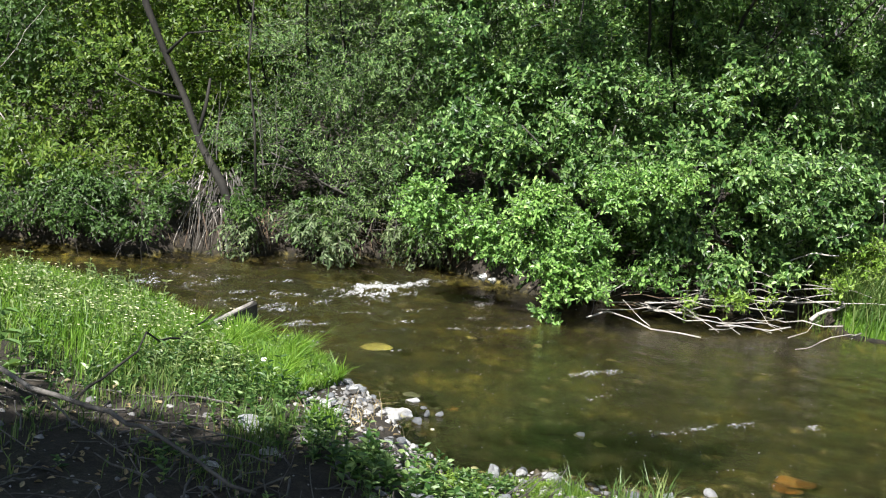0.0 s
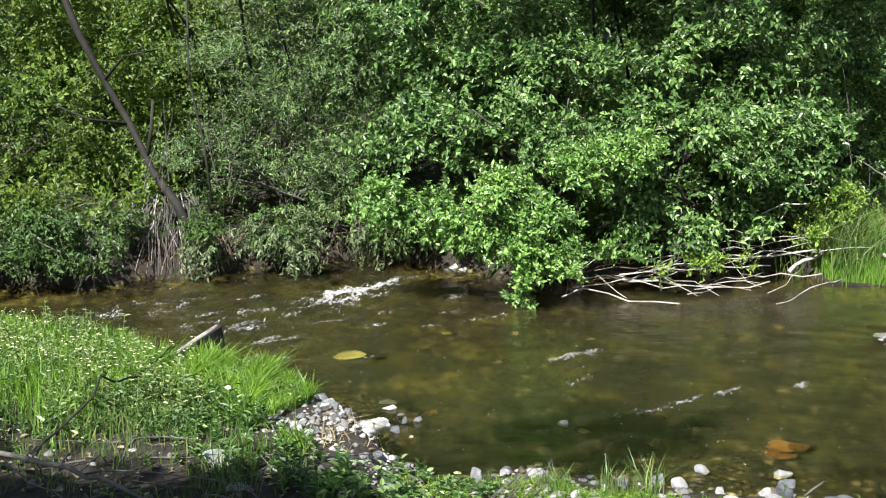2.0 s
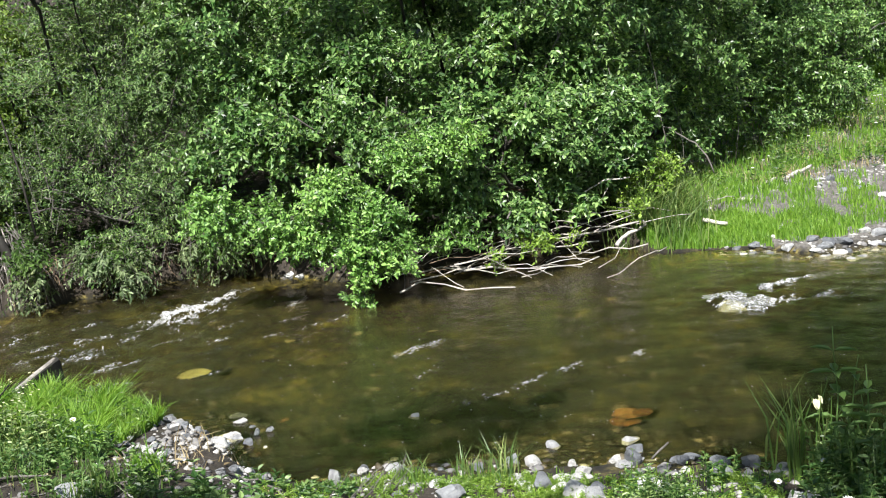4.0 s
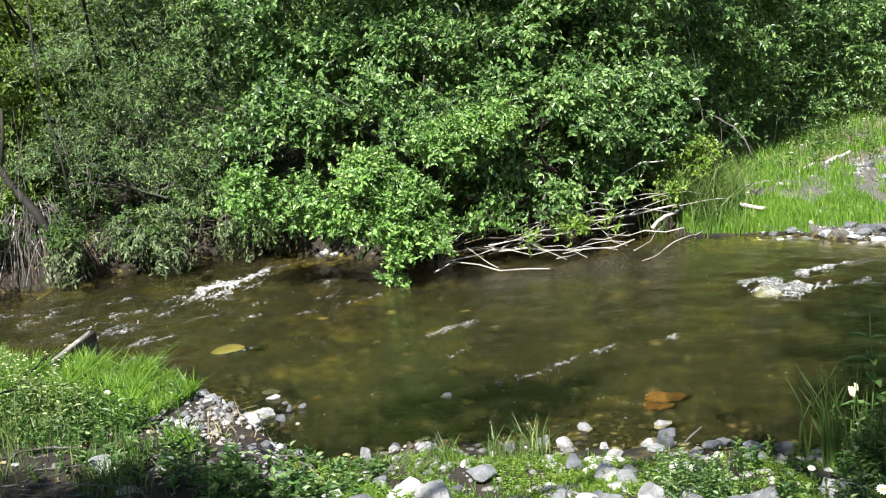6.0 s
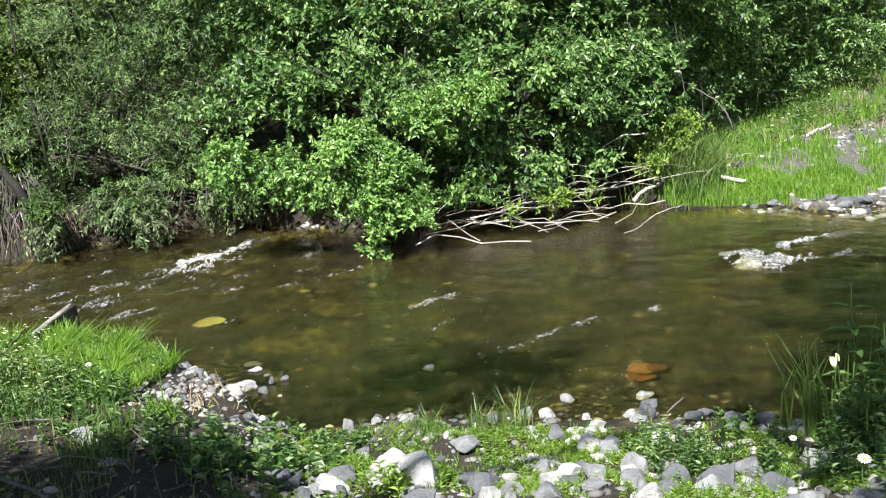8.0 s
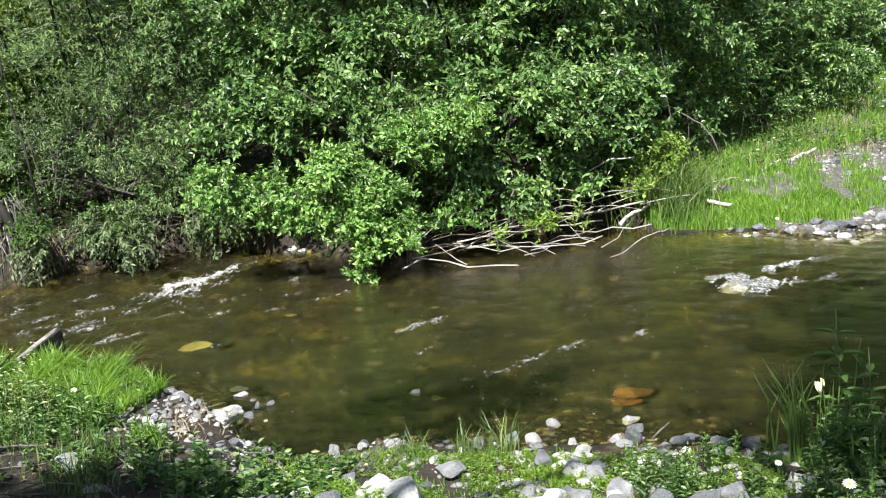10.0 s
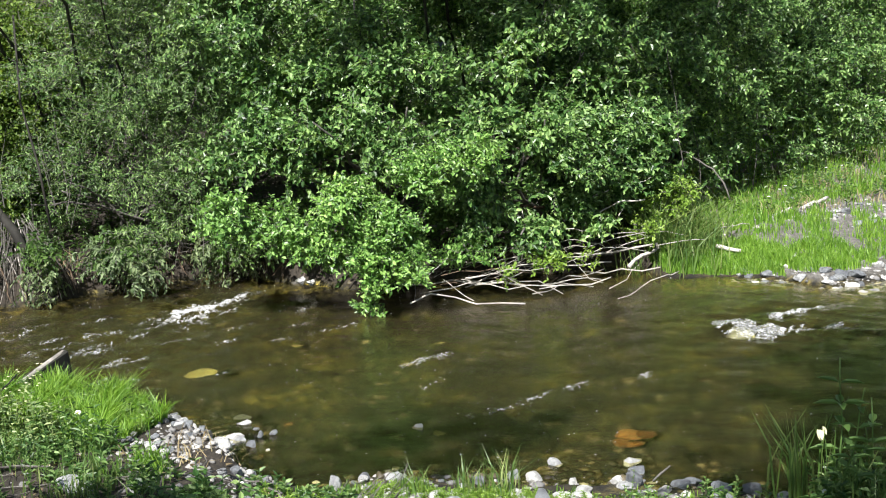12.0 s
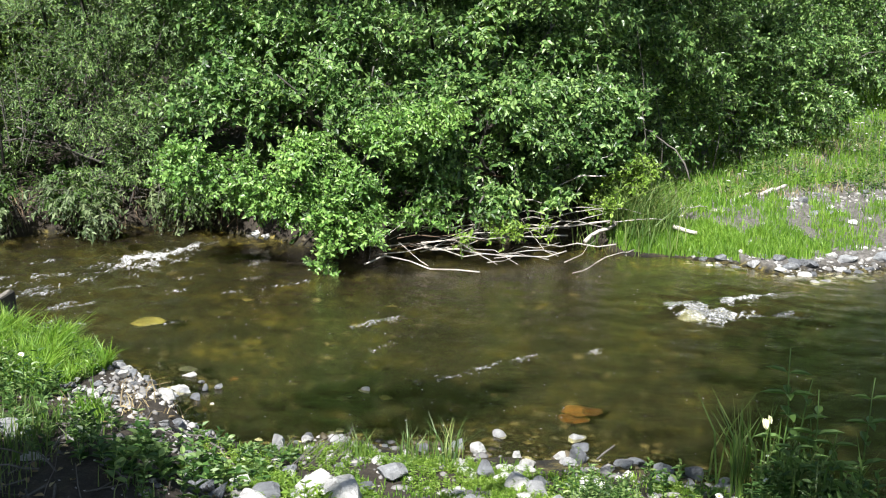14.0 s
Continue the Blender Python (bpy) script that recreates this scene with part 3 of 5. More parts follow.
for row in [
    (1, 0.34, 3.4, 0.16, 0.1, 0.07, 10, 25), (2, 1.36, 3.36, 0.19, 0.12, 0.1, -14, 150), (3, 0.92, 3.47, 0.16, 0.11, 0.1, 12, 5), (0, 0.98, 2.97, 0.13, 0.09, 0.09, -8, 15),
    (4, 0.24, 2.98, 0.13, 0.11, 0.11, 15, 60), (2, 1.62, 3.3, 0.14, 0.1, 0.07, 20, 40), (1, -0.05, 4.45, 0.13, 0.07, 0.05, 5, 10), (3, -0.1, 4.26, 0.12, 0.1, 0.08, -10, 70),
    (0, -0.46, 3.2, 0.2, 0.13, 0.09, 8, 20), (4, -0.3, 3.35, 0.16, 0.1, 0.09, -12, 70), (2, -0.62, 3.05, 0.18, 0.12, 0.1, 10, 130),
]:
    slab_stone("white", *row, "pale flat stone lying on the near bank")
for k in range(72):
    x = rng.uniform(-0.1, 2.4)
    y = float(np.interp(x, NEAR_X, NEAR_Y)) - rng.uniform(0, 1.1) - 0.02
    tone = "white" if rng.random() < 0.5 else "grey"
    stone(tone, int(rng.integers(6)), x, max(y, 2.4), rng.uniform(0.04, 0.095), rng.uniform(0.6, 1.0), group="small shore stones", tilt=rng.uniform(-15, 15))
for k in range(34):
    x = rng.uniform(0.1, 2.3)
    y = float(np.interp(x, NEAR_X, NEAR_Y)) - rng.uniform(0.6, 1.2)
    stone("white" if rng.random() < 0.45 else "grey", int(rng.integers(6)), x, max(y, 2.35), rng.uniform(0.08, 0.16), rng.uniform(0.7, 1.2), group="river stones", tilt=rng.uniform(-25, 25))
for k in range(34):
    along = rng.random()
    x, y = -0.4 + 0.4 * along + rng.normal() * 0.08, 3.86 + 0.55 * along + rng.normal() * 0.09
    z = max(float(land(x, y)) - 0.01, -0.03) + 0.03 * rng.random()
    stone("white" if rng.random() < 0.35 else "grey", int(rng.integers(6)), x, y, rng.uniform(0.035, 0.08), rng.uniform(0.6, 1.1), z, group="small shore stones", tilt=rng.uniform(-25, 25))
for x, y, size in [(-0.02, 4.42, 0.12), (0.02, 4.6, 0.11), (-0.35, 4.78, 0.09), (-0.22, 4.3, 0.1)]:
    stone("white", int(rng.integers(6)), x, y, size, 0.7, max(float(land(x, y)), -0.03), group="small shore stones")
for k in range(18):
    x = rng.uniform(-1.2, -0.25)
    y = float(np.interp(x, NEAR_X, NEAR_Y)) + rng.normal() * 0.05 + 0.02
    stone("white" if rng.random() < 0.25 else "grey", int(rng.integers(6)), x, y, rng.uniform(0.05, 0.11), rng.uniform(0.5, 0.8), group="small shore stones", tilt=rng.uniform(-15, 15))
# stones at the water's edge and in the shallows
for row in [
    ("grey", 2, 1.94, 3.46, 0.14, 0.8), ("grey", 3, 1.42, 3.76, 0.11, 1.1), ("grey", 4, 1.74, 3.6, 0.12, 0.8),
    ("grey", 5, 2.0, 3.36, 0.12, 0.7), ("grey", 0, -0.17, 4.43, 0.13, 0.9), ("white", 4, -0.05, 4.46, 0.1, 0.8),
    ("white", 2, -0.07, 4.24, 0.13, 0.8), ("white", 1, -0.06, 4.06, 0.16, 0.9), ("grey", 3, -0.47, 4.86, 0.1, 0.7),
    ("grey", 1, -0.37, 4.82, 0.09, 0.8), ("grey", 0, -0.01, 4.7, 0.15, 0.45), ("grey", 3, 0.87, 4.33, 0.1, 0.9), ("grey", 2, 1.75, 3.7, 0.13, 1.0),
]:
    ob = stone(*row)
    ob.location.z = max(ob.location.z, -0.045)
for x, y, size, squash in [(1.83, 4.02, 0.2, 1.2), (1.9, 4.0, 0.16, 1.3), (1.78, 3.95, 0.14, 0.9), (1.95, 4.02, 0.11, 1.1), (1.86, 3.92, 0.12, 1.1)]:
    stone("ochre", 1, x, y, size, squash, z=-0.115, tilt=rng.uniform(10, 30))
for x, y, size, squash in [(0.09, 4.37, 0.055, 0.9), (0.23, 4.73, 0.1, 0.5)]:
    stone("ochre", 0, x, y, size, squash, z=min(-0.06, float(land(x, y))))
for x, y, size, squash in [(0.98, 4.32, 0.12, 0.7), (0.3, 5.9, 0.14, 0.5), (1.2, 5.7, 0.12, 0.5)]:
    stone("olive", 1, x, y, size, squash * 0.7, z=-0.15)
slab = stone("olive", 1, -0.28, 5.44, 0.25)
slab.matrix_basis = pose(*lay((-0.28, 5.49, -0.065)), 3, 3, 8) @ Matrix.Diagonal((0.3, 0.36, 0.12, 1))
stone("grey", 4, 3.1, 5.36, 0.4, 0.7, z=-0.31, label="sunken boulder with stream water pouring over it")
for x, y, size in [(0.35, 7.2, 0.13), (0.43, 7.14, 0.1)]:
    stone("white", 2, x, y, size, 1.0, z=0.03, label="white stone below the undercut far bank")
# the far gravel bar
for k in range(70):
    x = 3.45 + 1.9 * rng.random() ** 0.8
    y = float(np.interp(x, FAR_X, FAR_Y)) + rng.normal() * 0.13 - 0.02
    ob = stone("white" if rng.random() < 0.3 else "grey", int(rng.integers(6)), x, y, rng.uniform(0.05, 0.16), rng.uniform(0.5, 0.9), group="gravel bar stones", label="grey stone in the shallows of the gravel bar")
    ob.location.z = max(ob.location.z, -0.05)
for k in range(46):
    x = rng.uniform(4.3, 7.2)
    y = 7.42 + 0.1 * (x - 4.6) + rng.normal() * 0.28
    stone("white" if rng.random() < 0.5 else "grey", int(rng.integers(6)), x, y, rng.uniform(0.05, 0.12), rng.uniform(0.5, 0.9), group="gravel bar stones", label="pale stone lying on the far gravel bar")
for row in [
    ("grey", 0, 4.11, 5.98, 0.2, 0.6), ("ochre", 0, 4.2, 6.24, 0.1, 0.8), ("grey", 3, 4.36, 6.16, 0.22, 0.5),
    ("white", 1, 4.05, 6.5, 0.13, 0.7), ("grey", 2, 4.7, 6.22, 0.24, 0.5), ("grey", 4, 5.0, 6.2, 0.2, 0.6), ("grey", 5, 5.3, 6.25, 0.26, 0.5),
    ("white", 3, 4.6, 6.75, 0.12, 0.7), ("white", 0, 5.2, 6.9, 0.13, 0.7), ("grey", 1, 3.85, 6.3, 0.14, 0.6),
]:
    stone(*row, label="" if row[0] != "ochre" else "rust-orange stone on the gravel bar")


def scatter_stones(spots, sizes, lift, mat, name, label):
    """Very many small stones in one sheet."""
    shapes = []
    for k in range(6):
        me = stone_mesh(100 + k, mat, 0.55, 1)
        v = np.array([p.co for p in me.vertices])
        f = np.array([p.vertices for p in me.polygons])
        shapes.append((v, f))
        bpy.data.meshes.remove(me)
    pieces = []
    z = land(spots[:, 0], spots[:, 1])
    for k, ((x, y), s, zz) in enumerate(zip(lay(spots), sizes, z)):
        v, f = shapes[k % 6]
        t = rng.random() * 6.28
        c, n = math.cos(t), math.sin(t)
        w = v * [s, s * rng.uniform(0.65, 1), s * rng.uniform(0.7, 1.1)]
        w = np.column_stack([w[:, 0] * c - w[:, 1] * n + x, w[:, 0] * n + w[:, 1] * c + y, w[:, 2] + zz - lift * s])
        pieces.append((w, f))
    ob = part(name, mesh_from(name, *joined(pieces), True), mat)
    return tagged(ob, label, name.replace("_", " "), kind="stuff")


def inside_stream(n, x0, x1):
    x = rng.uniform(x0, x1, n)
    t = rng.random(n)
    a, b = np.interp(x, NEAR_X, NEAR_Y), np.interp(x, FAR_X, FAR_Y)
    return np.column_stack([x, a + (b - a) * t])


scatter_stones(inside_stream(1700, -3.2, 5.5), 0.035 + 0.15 * rng.random(1700) ** 3, 0.2, COBBLE, "bed_cobbles", "brown cobbles lying on the stream bed")
along = rng.uniform(-0.3, 3.0, 700)
scatter_stones(np.column_stack([along, np.interp(along, NEAR_X, NEAR_Y) + rng.random(700) ** 1.5 * 0.8]), 0.03 + 0.1 * rng.random(700) ** 2, 0.1, COBBLE, "shallow_cobbles", "brown cobbles in the shallows of the near bank")
spots = np.column_stack([rng.uniform(-2.4, 0.3, 700), rng.uniform(2.0, 3.75, 700)])
scatter_stones(spots, 0.015 + 0.07 * rng.random(700) ** 4, 0.15, GRAVEL, "bank_pebbles", "pebbles and stones scattered on the shaded bank")
along = rng.random(190)
tip = np.column_stack([-0.45 + 0.45 * along + rng.normal(size=190) * 0.08, 3.76 + 0.66 * along + rng.normal(size=190) * 0.09])
scatter_stones(tip, 0.02 + 0.05 * rng.random(190), 0.1, GRAVEL, "tip_rubble", "grey and pale rubble on the tip of the bank")
along = rng.uniform(-0.4, 2.6, 1500)
edge = np.column_stack([along, np.interp(along, NEAR_X, NEAR_Y) - rng.random(1500) * 1.4 + 0.08])
scatter_stones(edge, 0.02 + 0.08 * rng.random(1500) ** 2, 0.15, GRAVEL, "shore_gravel", "grey and white pebbles along the stream bank")
bar = 3600
along = rng.uniform(3.5, 8.5, bar)
bar_y = np.interp(along, FAR_X, FAR_Y) + rng.uniform(-0.15, 0.3, bar)
upper = rng.random(bar) < 0.5
bar_y = np.where(upper, 7.42 + 0.1 * (along - 4.6) + rng.normal(size=bar) * (0.1 + 0.1 * (along - 4.2).clip(0, 2.5)), bar_y)
scatter_stones(np.column_stack([along, bar_y]), 0.02 + 0.08 * rng.random(bar) ** 3, 0.15, GRAVEL, "bar_gravel", "grey gravel and stones on the far bar")
left_x = rng.uniform(-1.25, -0.3, 160)
scatter_stones(np.column_stack([left_x, np.interp(left_x, NEAR_X, NEAR_Y) + rng.normal(size=160) * 0.06 - 0.05]), 0.03 + 0.05 * rng.random(160), 0.2, GRAVEL, "edge_gravel", "wet grey pebbles along the grassy edge")


# ---------------------------------------------------------------- white water
def froth(x0, x1, y0, y1, cover, label, step=0.006, lump=0.012, rough=1.0, mat=FOAM):
    """Broken sheets of foam on the stream, where cover(x, y) lets them lie."""
    xs, ys = np.arange(x0, x1, step), np.arange(y0, y1, step)
    gx, gy = np.meshgrid(xs, ys, indexing="xy")
    gx = gx + rng.normal(size=gx.shape) * step * 0.25
    gy = gy + rng.normal(size=gy.shape) * step * 0.25
    flow = gx * 0.75 + gy * 0.66
    across = gy * 0.75 - gx * 0.66
    grain = 0.5 * ripple(flow * 0.5, across * 1.3, 0.1, 61) + 0.35 * ripple(flow * 0.6, across, 0.04, 62) + 0.5 * rough * rng.normal(size=gx.shape)
    keep = (cover(gx, gy) + 0.6 * grain > 0.45) & (cover(gx, gy) > 0.12)
    z = swell(gx, gy) + 0.003 + lump * (0.5 + 0.5 * ripple(gx, gy, 0.05, 63)) * np.clip(cover(gx, gy), 0, 1) + np.abs(rng.normal(size=gx.shape)) * 0.002 * rough
    verts = np.column_stack([gx.ravel(), gy.ravel(), z.ravel()])
    w = len(xs)
    i, j = np.nonzero(keep[:-1, :-1] & (keep[1:, 1:] | keep[1:, :-1]))
    a = i * w + j
    faces = np.column_stack([a, a + 1, a + w + 1, a + w])
    used, back = np.unique(faces, return_inverse=True)
    ob = part("white_water", mesh_from("white_water", lay(verts[used]), back.reshape(faces.shape), True), mat)
    return tagged(ob, label, "foam", kind="stuff")


def near_line(x, y, a, b, wide0, wide1):
    """1 on the line from a to b, falling off to its sides over a width that grows along it."""
    a, b = np.array(a), np.array(b)
    span = b - a
    s = ((x - a[0]) * span[0] + (y - a[1]) * span[1]) / (span @ span)
    off = np.hypot(x - a[0] - s.clip(0, 1) * span[0], y - a[1] - s.clip(0, 1) * span[1])
    return np.exp(-(off / (wide0 + (wide1 - wide0) * s.clip(0, 1))) ** 2)


froth(-0.95, 0.2, 6.35, 7.4, lambda x, y: 0.68 * near_line(x, y, (0.04, 7.2), (-0.5, 6.8), 0.03, 0.1) + 0.36 * near_line(x, y, (-0.2, 6.85), (-0.6, 6.6), 0.1, 0.2),
      "white foam of a small rapid below the far bank", rough=0.6)
froth(2.8, 4.0, 4.9, 5.8, lambda x, y: 0.8 * near_line(x, y, (3.36, 5.5), (3.78, 5.62), 0.06, 0.03) + 0.62 * near_line(x, y, (3.2, 5.25), (3.68, 5.2), 0.07, 0.09) + 0.8 * near_line(x, y, (2.98, 5.42), (3.12, 5.28), 0.09, 0.1) + 0.6 * near_line(x, y, (2.95, 5.2), (3.12, 5.16), 0.08, 0.1),
      "thin white water sliding over a sunken boulder", lump=0.004, rough=0.2, mat=FOAM_VEIL)
froth(3.3, 3.85, 5.35, 5.75, lambda x, y: 0.6 * near_line(x, y, (3.42, 5.52), (3.75, 5.62), 0.03, 0.02), "white foam breaking behind the sunken boulder", lump=0.008, rough=0.6)
# streaks of foam, and broken sun glints drawn as foam
FLECKS = [(1.02, 5.28, 0.13), (1.1, 5.33, 0.09), (0.57, 6.1, 0.09), (0.3, 6.26, 0.05), (1.2, 4.4, 0.06), (1.4, 4.46, 0.08), (1.6, 4.57, 0.11), (1.82, 4.66, 0.06), (2.2, 4.7, 0.04), (1.03, 4.87, 0.05), (-1.35, 6.16, 0.12), (-1.62, 6.7, 0.12), (-1.1, 6.0, 0.1), (-0.87, 6.25, 0.14), (-0.22, 5.98, 0.08), (-0.66, 6.5, 0.14),
          *[(float(a), float(b), float(r)) for (a, b), r in zip(inside_stream(46, -2.2, 0.5), rng.uniform(0.03, 0.1, 46)) if 5.3 < b < 7.3],
          (-0.9, 5.7, 0.1), (-0.5, 6.1, 0.08), (-0.1, 6.35, 0.07), (-1.9, 6.7, 0.12), (-0.75, 5.4, 0.08), (0.2, 5.95, 0.05), (0.35, 6.6, 0.05)]
froth(-2.3, 2.5, 4.2, 7.0, lambda x, y: sum(0.34 * near_line(x, y, (a - r, b - 0.45 * r), (a + r, b + 0.45 * r), 0.034, 0.045) for a, b, r in FLECKS),
      "small flecks of foam on the riffle", step=0.009, lump=0.003, mat=FOAM_VEIL)


# white specks that paint sun glints and drifting froth on the water
spots = inside_stream(2600, -2.2, 4.5)
at = np.column_stack([spots, swell(spots[:, 0], spots[:, 1]) + 0.003])
size = 0.003 + 0.011 * rng.random(len(at)) ** 3
specks = part("bubbles", mesh_from("bubbles", *leaf_blades(lay(at), rng.normal(size=(len(at), 3)) * [1, 1, 0.1], np.tile([0, 0, 1.0], (len(at), 1)), size, size * 0.8)), FOAM)
tagged(specks, "tiny white bubbles drifting on the stream", "foam", kind="stuff")


# ---------------------------------------------------------------- far bank: shrubs and trees
shrub("rose_bush", "bright green leafy bush overhanging the stream", "bank shrubs", (1.0, 7.05, 0.3),
      [(-0.09, 6.5, 0.72, 0.2, 0.2, 0.11), (0.16, 6.5, 0.68, 0.2, 0.2, 0.1), (0.36, 6.5, 0.5, 0.18, 0.2, 0.13), (0.58, 6.45, 0.52, 0.2, 0.2, 0.14), (0.72, 6.45, 0.76, 0.17, 0.2, 0.16),
       (0.76, 6.45, 0.38, 0.16, 0.18, 0.17), (0.87, 6.35, 0.17, 0.09, 0.1, 0.17), (0.98, 6.5, 0.62, 0.16, 0.2, 0.18), (1.5, 6.45, 1.04, 0.24, 0.2, 0.1), (1.22, 6.5, 0.93, 0.18, 0.2, 0.12),
       (1.02, 6.45, 0.36, 0.16, 0.18, 0.16), (1.55, 6.5, 0.33, 0.15, 0.12, 0.06)],
      LEAF_BRIGHT, 2700, 10, 0.1, 0.034, stems=9, hang=0.15, floor=0.0, knot=0.055, shell=0.3, bunch=28)
shrub("alder_shrub", "tall leafy alder shrub with dark gaps on the far bank", "bank shrubs", (1.2, 7.5, 0.4),
      [(0.2, 7.0, 1.05, 0.35, 0.3, 0.28), (0.7, 6.8, 1.15, 0.4, 0.3, 0.3), (1.2, 6.85, 1.45, 0.4, 0.3, 0.3), (0.4, 7.4, 1.2, 0.6, 0.5, 0.6), (1.1, 7.2, 1.55, 0.6, 0.5, 0.55), (0.2, 7.7, 2.1, 0.8, 0.6, 0.8),
       (1.2, 7.6, 2.4, 0.8, 0.6, 0.7), (1.28, 6.6, 0.55, 0.16, 0.16, 0.22)],
      LEAF_ALDER, 5400, 9, 0.14, 0.046, stems=10, floor=0.35, bunch=46, knot=0.085, hang=0.2, shell=0.55)
shrub("alder_shrub", "tall leafy alder shrub leaning over driftwood", "bank shrubs", (2.2, 7.5, 0.4),
      [(1.95, 6.9, 1.3, 0.4, 0.35, 0.36), (2.4, 6.85, 0.84, 0.4, 0.3, 0.24), (1.85, 6.55, 0.42, 0.22, 0.2, 0.1), (2.75, 6.85, 0.66, 0.26, 0.2, 0.14), (2.5, 7.3, 1.7, 0.7, 0.5, 0.6),
       (3.0, 7.25, 0.95, 0.35, 0.35, 0.36), (2.1, 7.6, 2.6, 0.9, 0.6, 0.8)],
      LEAF_ALDER, 4200, 9, 0.14, 0.048, stems=12, floor=0.3, bunch=42, knot=0.085, hang=0.25, shell=0.55)
shrub("alder_shrub", "low leafy alder boughs drooping over driftwood", "bank shrubs", (2.3, 7.2, 0.4),
      [(1.72, 6.68, 0.72, 0.16, 0.16, 0.18), (2.3, 6.72, 0.86, 0.34, 0.2, 0.2), (2.65, 6.75, 0.76, 0.2, 0.16, 0.14), (2.05, 6.65, 0.42, 0.16, 0.14, 0.07), (1.62, 6.65, 0.95, 0.2, 0.2, 0.18),
       (2.1, 6.7, 1.1, 0.25, 0.2, 0.2), (2.95, 7.0, 0.9, 0.2, 0.2, 0.18), (2.6, 6.8, 1.1, 0.25, 0.2, 0.2)],
      LEAF_ALDER, 1500, 9, 0.13, 0.046, stems=9, hang=0.3, floor=0.12, bunch=18, knot=0.06, shell=0.2)
# dark leaves fill the recess, their colour standing in for its shade
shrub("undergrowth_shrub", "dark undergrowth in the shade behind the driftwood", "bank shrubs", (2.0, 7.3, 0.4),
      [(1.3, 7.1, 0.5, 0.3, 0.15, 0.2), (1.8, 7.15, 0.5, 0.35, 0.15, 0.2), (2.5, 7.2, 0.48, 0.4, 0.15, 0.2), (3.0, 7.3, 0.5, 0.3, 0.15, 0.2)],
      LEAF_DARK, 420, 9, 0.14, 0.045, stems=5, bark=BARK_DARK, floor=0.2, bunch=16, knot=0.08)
# boughs out of sight overhead, added to block sun from the shrubs below
shrub("alder_shrub", "high alder boughs reaching out over the stream", "bank shrubs", (2.0, 8.7, 0.7),
      [(0.2, 6.3, 3.35, 0.55, 0.28, 0.14), (1.15, 6.2, 3.3, 0.5, 0.3, 0.14), (2.0, 6.3, 3.4, 0.5, 0.3, 0.15), (2.8, 6.25, 3.35, 0.45, 0.3, 0.14), (3.2, 6.65, 3.45, 0.45, 0.3, 0.15), (3.8, 7.0, 3.45, 0.5, 0.3, 0.15), (4.6, 7.5, 3.5, 0.5, 0.3, 0.15), (1.6, 6.6, 3.7, 0.9, 0.25, 0.15)],
      LEAF_ALDER, 1800, 10, 0.18, 0.055, stems=6, stem_r=0.016, bark=BARK_DARK, floor=3.0, bunch=10, knot=0.2, shell=0.0)
# more unseen boughs, added to dim the willow and its bank
shrub("willow", "high willow boughs shading the bank below", "bank shrubs", (-1.4, 8.9, 0.6),
      [(-2.3, 6.6, 3.45, 0.5, 0.3, 0.14), (-1.5, 6.5, 3.45, 0.5, 0.3, 0.14), (-0.7, 6.45, 3.4, 0.45, 0.3, 0.14)],
      LEAF_WILLOW, 70, 10, 0.2, 0.05, stems=4, stem_r=0.016, bark=BARK_DARK, floor=3.0, bunch=12, knot=0.16, shell=0.0)
shrub("hazel_shrub", "dense green shrub at the top of the grassy slope", "bank shrubs", (3.7, 8.2, 0.6),
      [(3.5, 7.55, 0.95, 0.32, 0.28, 0.28), (4.1, 7.95, 0.92, 0.4, 0.3, 0.22), (3.75, 7.75, 0.55, 0.3, 0.15, 0.2), (4.25, 8.15, 0.56, 0.3, 0.15, 0.2), (3.4, 7.8, 1.7, 0.6, 0.5, 0.6), (4.0, 8.0, 1.5, 0.6, 0.5, 0.55), (3.6, 8.1, 2.5, 0.8, 0.6, 0.7), (4.4, 8.4, 2.2, 0.7, 0.6, 0.8)],
      LEAF_ALDER, 4600, 9, 0.14, 0.043, stems=16, stem_r=0.012, bunch=44, knot=0.095, hang=0.2, floor=0.5)
shrub("hazel_shrub", "dense green shrub above the gravel bar", "bank shrubs", (5.3, 9.3, 0.8),
      [(4.75, 8.3, 0.9, 0.4, 0.3, 0.22), (5.5, 8.6, 0.95, 0.4, 0.3, 0.25), (4.7, 8.45, 0.58, 0.35, 0.18, 0.2), (5.4, 8.75, 0.6, 0.35, 0.2, 0.22), (6.1, 9.1, 0.66, 0.35, 0.2, 0.25), (4.9, 8.8, 1.3, 0.6, 0.5, 0.5), (5.6, 9.0, 1.4, 0.6, 0.5, 0.6), (5.2, 9.2, 2.2, 0.9, 0.7, 0.7), (6.0, 9.6, 2.2, 0.8, 0.7, 0.9), (6.2, 9.1, 1.1, 0.35, 0.35, 0.4), (6.9, 9.4, 0.95, 0.4, 0.3, 0.45), (7.6, 9.8, 1.2, 0.45, 0.35, 0.5)],
      LEAF_ALDER, 5600, 9, 0.14, 0.043, stems=14, stem_r=0.012, bunch=44, knot=0.095, hang=0.2, floor=0.55)
